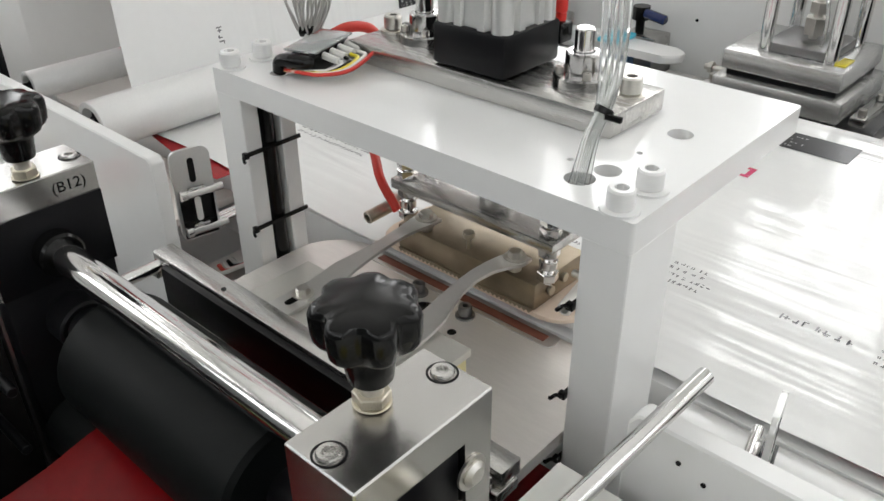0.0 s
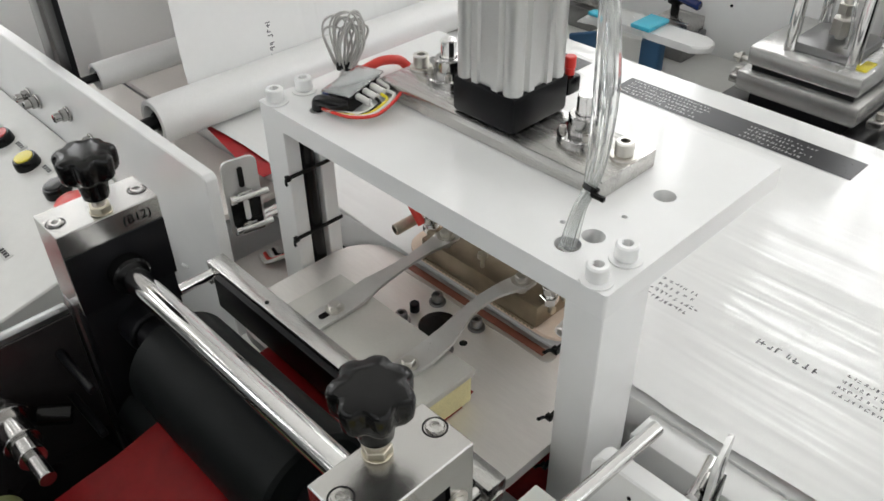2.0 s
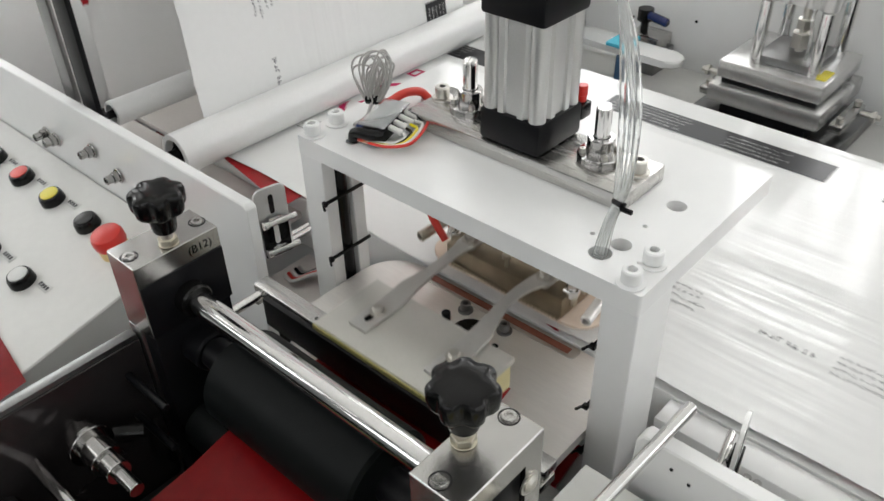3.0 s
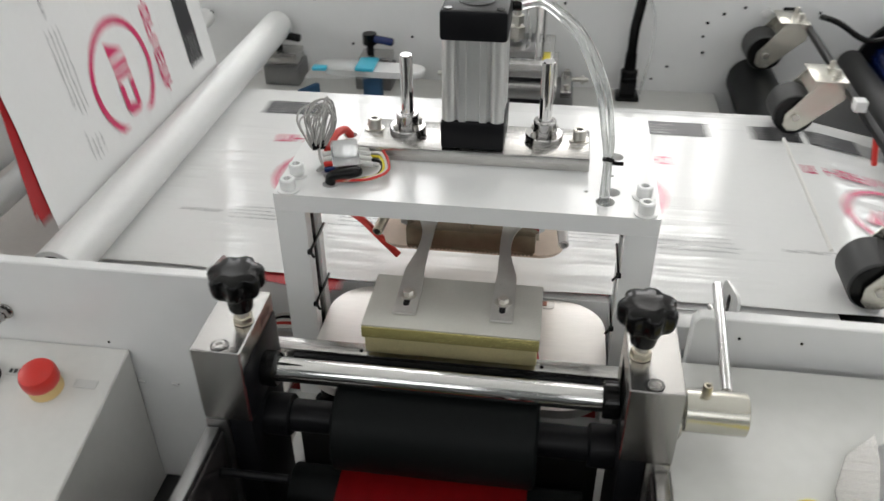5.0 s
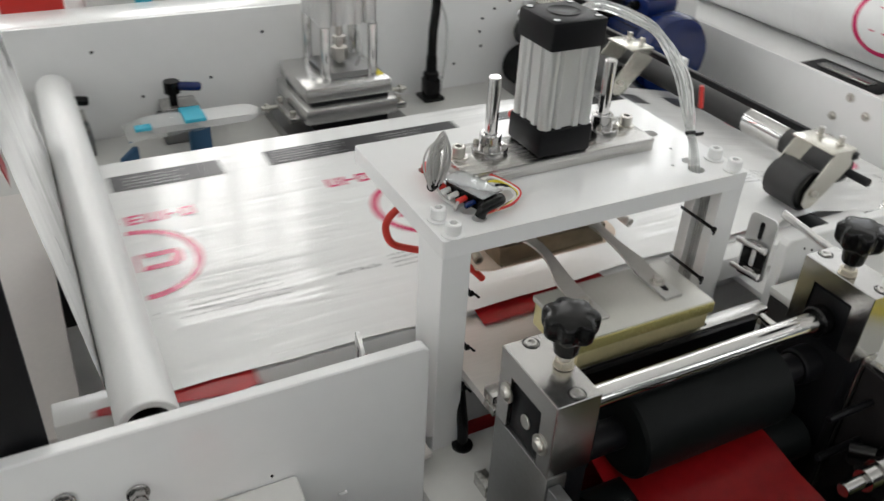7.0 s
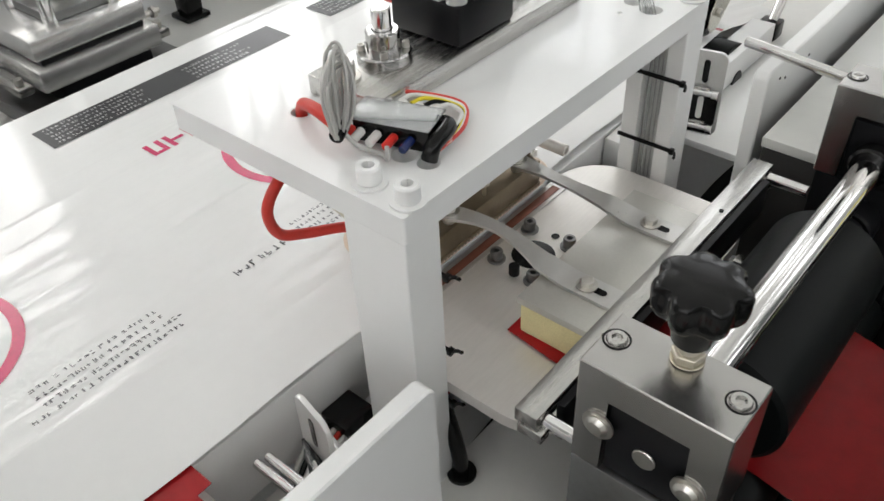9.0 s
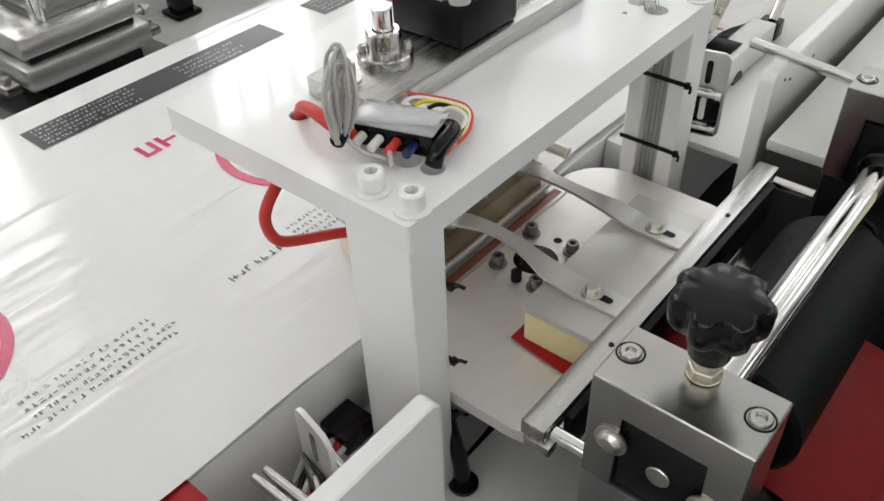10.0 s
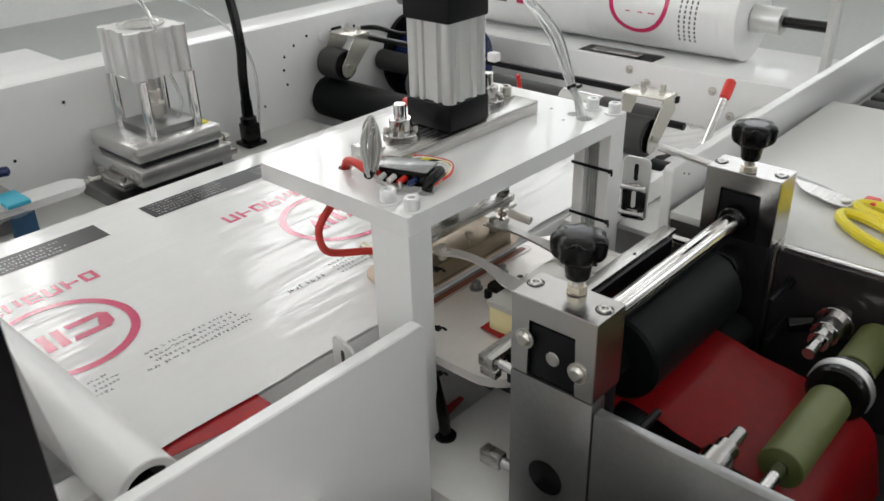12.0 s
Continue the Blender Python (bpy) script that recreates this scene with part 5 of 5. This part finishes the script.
def parts_bag():
    b = thing("parts_bag", "clear bag with a white part, blue tape and dark blue block", "bag", at=(-0.3, 0.8, 0.875))
    rng = random.Random(8)
    t = bmesh.new()
    nx, ny = 18, 8
    grid = []
    for i in range(nx + 1):
        row = []
        for j in range(ny + 1):
            u, v = i / nx, j / ny
            h = 0.022 * math.sin(math.pi * u) ** 0.4 * math.sin(math.pi * v) ** 0.5 + rng.uniform(-0.002, 0.002)
            row.append(t.verts.new((-0.43 + 0.14 * u, 0.805 + 0.085 * v + 0.01 * u, 0.944 + max(h, -0.001))))
        grid.append(row)
    for i in range(nx):
        for j in range(ny):
            t.faces.new((grid[i][j], grid[i + 1][j], grid[i + 1][j + 1], grid[i][j + 1]))
    part("wrapper", t, CLEAR_COVER, b)
    part("white_part", prism(rounded(-0.40, -0.18, 0.825, 0.88, 0.025, 6), 0.9435, 0.957, bevel=0.003), PAINT, b)
    part("tape", box(-0.325, -0.285, 0.82, 0.884, 0.9572, 0.966, 0.003), CYAN, b)
    part("tape", box(-0.415, -0.385, 0.815, 0.835, 0.957, 0.964, 0.002, None), CYAN, b)
    part("strap", box(-0.315, -0.275, 0.845, 0.868, 0.8745, 0.9425, 0.004), BLUE_CLOTH, b)
    part("strap_tail", prism([(-0.45, 0.81), (-0.44, 0.81), (-0.41, 0.85), (-0.42, 0.855)], 0.8746, 0.915, None, 0.002), BLUE_CLOTH, b)


parts_bag()


def shelf_boxes():
    s = thing("rear_shelf", "white steel shelf along the back of the machine", "shelf", at=(-0.3, 1.25, 0.3))
    part("top", box(-1.5, 0.0, 1.13, 1.42, 1.055, 1.07, 0.002), PAINT, s)
    part("support", box(-1.45, -0.05, 1.2, 1.35, 0.0, 1.0545, 0.002), PAINT, s)
    r = thing("red_box", "red plastic box standing on the rear shelf", "box", at=(-0.53, 1.25, 1.0705))
    part("body", box(-0.59, -0.47, 1.2, 1.3, 1.0705, 1.17, 0.006), RED_PLASTIC, r)
    part("lid", box(-0.595, -0.465, 1.195, 1.305, 1.1705, 1.18, 0.003), RED_PLASTIC, r)
    w = thing("white_carton", "white carton with blue tape on the rear shelf", "carton", at=(-0.3, 1.25, 1.0705))
    part("body", box(-0.43, -0.2, 1.18, 1.33, 1.0705, 1.15, 0.003), PAINT_OLD, w)
    part("tape", box(-0.335, -0.3, 1.1785, 1.3315, 1.0705, 1.1515, 0.001), CYAN, w)


shelf_boxes()


# ---- pull rollers and motor on the right ----
def pull_rollers():
    roller("pull_roller", 0.505, 0.9155, 0.075, 0.985, 0.0485, RUBBER, "black rubber pull roller below the film", 0.001, 0.012)
    r = roller("pull_roller", 0.70, 0.9625, 0.2, 0.99, 0.026, GREY_RUBBER, "dark roller with chrome bands in the frame")
    part("band", rod((0.70, 0.33, 0.9625), (0.70, 0.43, 0.9625), 0.0265, 40), CHROME, r)
    bar = thing("pressure_bar", "black bar that carries sprung pressure wheels", "pressure bar", at=(0.56, 0.5, 1.04))
    part("bar", box(0.564, 0.576, 0.105, 0.985, 1.048, 1.060, 0.002), BLACK_PAINT, bar)
    part("thin_rod", rod((0.470, 0.225, 0.982), (0.470, 0.56, 0.984), 0.003, 12), WHITE_WIRE, bar)
    for y in (0.148, 0.65, 0.94):
        w = part("pressure_wheel", rod((0.495, y - 0.033, 1.002), (0.495, y + 0.033, 1.002), 0.0358, 40, 0.003), GREY_RUBBER, bar, "black rubber pressure wheel")
        part("hub", add_rod(rod((0.495, y - 0.036, 1.002), (0.495, y + 0.036, 1.002), 0.009, 20), (0.495, y - 0.0338, 1.002), (0.495, y + 0.0338, 1.002), 0.0335, 36), BLACK, w)
        u = bmesh.new()
        for dy in (-0.041, 0.038):
            prism([(-0.015, -0.008), (-0.006, -0.018), (0.008, -0.018), (0.02, -0.008), (0.075, 0.044), (0.075, 0.0722), (0.03, 0.0722), (-0.015, 0.012)], 0, 0.002, Matrix.Translation((0.492, y + dy + 0.003, 0.993)) @ pose(0, 0, 0, 90), 0.0004, u)
        add_box(u, 0.512, 0.567, y - 0.041, y + 0.041, 1.0655, 1.0685, 0.0005)
        part("yoke", u, YOKE, bar, "bent metal yoke")
        for dy in (-0.02, 0.02):
            socket_bolt(bar, 0.552, y + dy, 1.0686, 0.005, 0.012, ZINC)
        part("pivot", rod((0.495, y - 0.046, 1.002), (0.495, y - 0.041, 1.002), 0.006, 6), ZINC, w)
    bar.location.x += 0.011
    part("stop_block", box(0.560, 0.579, 0.507, 0.528, 1.0605, 1.079, 0.002), PAINT, bar)
    part("red_pin", rod((0.6, 0.47, 0.99), (0.59, 0.47, 1.036), 0.0045, 12), RED_PLASTIC, bar)


pull_rollers()


def motor():
    m = thing("electric_motor", "blue electric motor with terminal box on the back plate", "motor", at=(0.79, 0.9, 0.97))
    x, z = 0.822, 0.95
    part("flange", add_lathe(bmesh.new(), [(0, 0), (0.115, 0), (0.115, 0.012), (0.09, 0.014)], (x, 0.997, z), (0, -1, 0), 48), BLACK_PAINT, m)
    body = bmesh.new()
    add_lathe(body, [(0.08, 0.012), (0.088, 0.02), (0.088, 0.135), (0.08, 0.142)], (x, 0.997, z), (0, -1, 0), 48)
    for k in range(36):
        a = 2 * math.pi * k / 36
        add_box(body, 0.086, 0.097, -0.0016, 0.0016, 0.025, 0.13, 0.0004, Matrix.Translation((x, 0.997, z)) @ pose(0, 0, 0, 90) @ pose(0, 0, 0, 0, 0, math.degrees(a)))
    part("finned_body", body, BLUE, m)
    part("fan_cowl", add_lathe(bmesh.new(), [(0.09, 0.14), (0.101, 0.143), (0.102, 0.185), (0.095, 0.198), (0.06, 0.204), (0, 0.205)], (x, 0.997, z), (0, -1, 0), 56), BLUE, m)
    box_part = part("terminal_box", box(x - 0.055, x + 0.035, 0.86, 0.955, z + 0.088, z + 0.125, 0.005), BLUE, m)
    part("lid", box(x - 0.058, x + 0.038, 0.857, 0.958, z + 0.1255, z + 0.133, 0.003), BLUE, box_part)
    part("gland", rod((x - 0.055, 0.9, z + 0.105), (x - 0.075, 0.9, z + 0.105), 0.012, 16), BLACK, box_part)
    part("lead", cable([(x - 0.075, 0.9, z + 0.105), (x - 0.13, 0.9, z + 0.09), (x - 0.18, 0.94, z + 0.11), (x - 0.2, 0.99, z + 0.105)], 0.006, 10), BLACK, m)


motor()
outlet = part("wall_outlet", box(0.545, 0.575, 0.993, 0.9992, 1.045, 1.07, 0.002), BLACK)
tagged(outlet, "small black socket on the back plate", "socket")
cap = part("blanking_cap", rod((0.515, 0.9995, 1.055), (0.515, 0.992, 1.055), 0.011, 24, 0.002), PAINT)
tagged(cap, "round white blanking cap on the back plate", "cap")

def red_lever():
    l = thing("hand_lever", "chrome hand lever with a red rubber grip", "lever", at=(0.67, 0.085, 0.93))
    part("shank", rod((0.655, 0.083, 0.94), (0.738, 0.089, 1.022), 0.007, 18), CHROME, l)
    part("grip", rod((0.735, 0.0888, 1.019), (0.765, 0.0905, 1.05), 0.0105, 20, 0.004), RED_PLASTIC, l)
    part("foot", box(0.64, 0.67, 0.07, 0.1, 0.916, 0.942, 0.003), BLACK, l)
    part("shelf", box(0.62, 1.04, 0.03, 0.14, 0.905, 0.9155, 0.002), PAINT_OLD, l)


red_lever()


def printed_roll():
    r = thing("film_roll", "white film wound over a roll with a magenta ring print", "film roll", at=(1.27, 0.5, 1.05))
    cx, cz, rad = 1.27, 1.0555, 0.105
    part("roll", rod((cx, 0.27, cz), (cx, 1.33, cz), rad, 64, 0.002), FILM, r)

    def patch(name, quads, mat):
        b = bmesh.new()
        for q in quads:
            b.faces.new([b.verts.new((cx - (rad + 0.0006) * math.cos(v / rad), 0.53 + u, cz + (rad + 0.0006) * math.sin(v / rad))) for u, v in q])
        part(name, b, mat, r)
    ring = []
    for k in range(48):
        a, c = 2 * math.pi * k / 48, 2 * math.pi * (k + 1) / 48
        ring.append([(q * math.cos(t), 0.03 + q * math.sin(t)) for q, t in ((0.085, a), (0.085, c), (0.073, c), (0.073, a))])
    for k, w in enumerate((0.02, 0.014, 0.014)):
        u = -0.05 + 0.035 * k
        ring.append([(u, 0.0), (u + w, 0.0), (u + w * 0.8, 0.055), (u + w * 0.2, 0.055)])
    patch("ring_print", ring, INK_PINK)
    patch("mark_print", [[(0.42, -0.02 + 0.02 * k), (0.47, -0.02 + 0.02 * k), (0.47, 0.0 + 0.02 * k), (0.42, 0.0 + 0.02 * k)] for k in range(6)], INK_BLACK)
    patch("block_print", [[(0.36, -0.02 + 0.022 * k), (0.385, -0.02 + 0.022 * k), (0.385, -0.006 + 0.022 * k), (0.36, -0.006 + 0.022 * k)] for k in range(6)], INK_PINK)
    patch("line_print", [[(-0.12 - 0.014 * k, -0.06 + 0.012 * j), (-0.115 - 0.014 * k, -0.06 + 0.012 * j), (-0.115 - 0.014 * k, -0.052 + 0.012 * j), (-0.12 - 0.014 * k, -0.052 + 0.012 * j)] for k in range(4) for j in range(10)], INK_GREY)
    part("hub", rod((cx, 0.195, cz), (cx, 0.268, cz), 0.032, 32, 0.002), ALU, r)
    part("shaft", rod((cx, 0.09, cz), (cx, 0.194, cz), 0.013, 24), BLACK, r)
    part("arm", box(cx - 0.022, cx + 0.022, 0.074, 0.089, 0.9485, 1.38, 0.003), ALU, r)


printed_roll()
side_conveyor = thing("side_conveyor", "dark slatted roller conveyor beside the white table", "conveyor", at=(1.05, -0.3, 0.8))
part("bed", box(0.862, 1.3, -0.6, -0.062, 0.93, 0.96, 0.002), DARK_STEEL, side_conveyor)
for k in range(6):
    part("slat", box(0.88 + 0.065 * k, 0.925 + 0.065 * k, -0.58, -0.08, 0.9605, 0.972, 0.003), GREY_RUBBER, side_conveyor)
part("wheel", rod((0.95, -0.2, 1.03), (0.95, -0.16, 1.03), 0.055, 36, 0.004), BLACK, side_conveyor)
part("wheel_stand", box(0.93, 0.97, -0.215, -0.201, 0.9725, 1.05, 0.002), ALU, side_conveyor)
part("leg", box(0.87, 1.29, -0.59, -0.07, 0.0, 0.9295, 0.002), PAINT_OLD, side_conveyor)


# ---- motion ----
PERIOD, FIRST = 1.093, 0.35
STROKE = 0.0555
LATE = (0.03, 0.035, 0.02, 0.02, 0.02, 0.06, 0.05, 0.02, 0.015, 0.0, 0.0)  # how long the web waits after the lift


def motions():
    """The head's strokes, the web that runs on by one bag while the head is up, and the cut pieces drawn off to the rollers."""
    rows = [(0.0, pose(0, 0, 0))]
    runs = []
    for k in range(11):
        t = FIRST + PERIOD * k
        rows += [(t - 0.09, pose(0, 0, 0)), (t - 0.02, pose(0, 0, STROKE * 0.3)), (t + 0.05, pose(0, 0, STROKE * 0.82)), (t + 0.12, pose(0, 0, STROKE)),
                 (t + 0.36, pose(0, 0, STROKE)), (t + 0.43, pose(0, 0, STROKE * 0.5)), (t + 0.50, pose(0, 0, STROKE * 0.1)), (t + 0.57, pose(0, 0, 0))]
        runs.append((t - 0.045 + LATE[k], t + 0.47 + LATE[k]))
    rows = [r for r in rows if r[0] <= 12.0] + [(12.0, pose(0, 0, 0))]
    walk(HEAD, rows)

    # the place of the ring that rests at x = -0.448 between two strokes
    flat = next(i for i, p in enumerate(WEB) if p == (0.49, 0.9656))
    rest = WEB_AT[flat] + (0.49 + 0.448)

    def moments():
        out = [(0.0, 0.0)]
        for k, (a, b) in enumerate(runs):
            for j in range(9):
                f = j / 8
                ease = f * f * (3 - 2 * f)
                if a + (b - a) * f <= 12.0:
                    out.append((a + (b - a) * f, k + ease))
        return out + [(12.0, out[-1][1])]
    times = moments()
    for ob, offset in printed:
        rows, last = [], None
        for n, (t, done) in enumerate(times):
            m, seg = web_pose(rest + offset + done * PITCH)
            rows.append((t, m))
        walk(ob, rows)
    def aside(x):
        """How far back a flap still lies: it swings out to the front once it has passed the punch."""
        def ease(f):
            f = max(0.0, min(1.0, f))
            return f * f * (3 - 2 * f)
        return 0.034 * ease((x + 0.16) / 0.12) + 0.05 * ease((x - 0.05) / 0.14)
    for ob, offset in headers:
        rows = []
        for t, done in times:
            m, seg = web_pose(rest + offset + done * PITCH, -0.0030)
            x = m.translation.x
            m.translation.y += aside(x) if m.translation.z > 0.9 else 0.08
            rows.append((t, m))
        walk(ob, rows)

    for ob, n in cut_sheets:
        walk(ob, [(t, sheet_pose(done - n, rest + (done - n - 1) * PITCH, n)) for t, done in times])


motions()
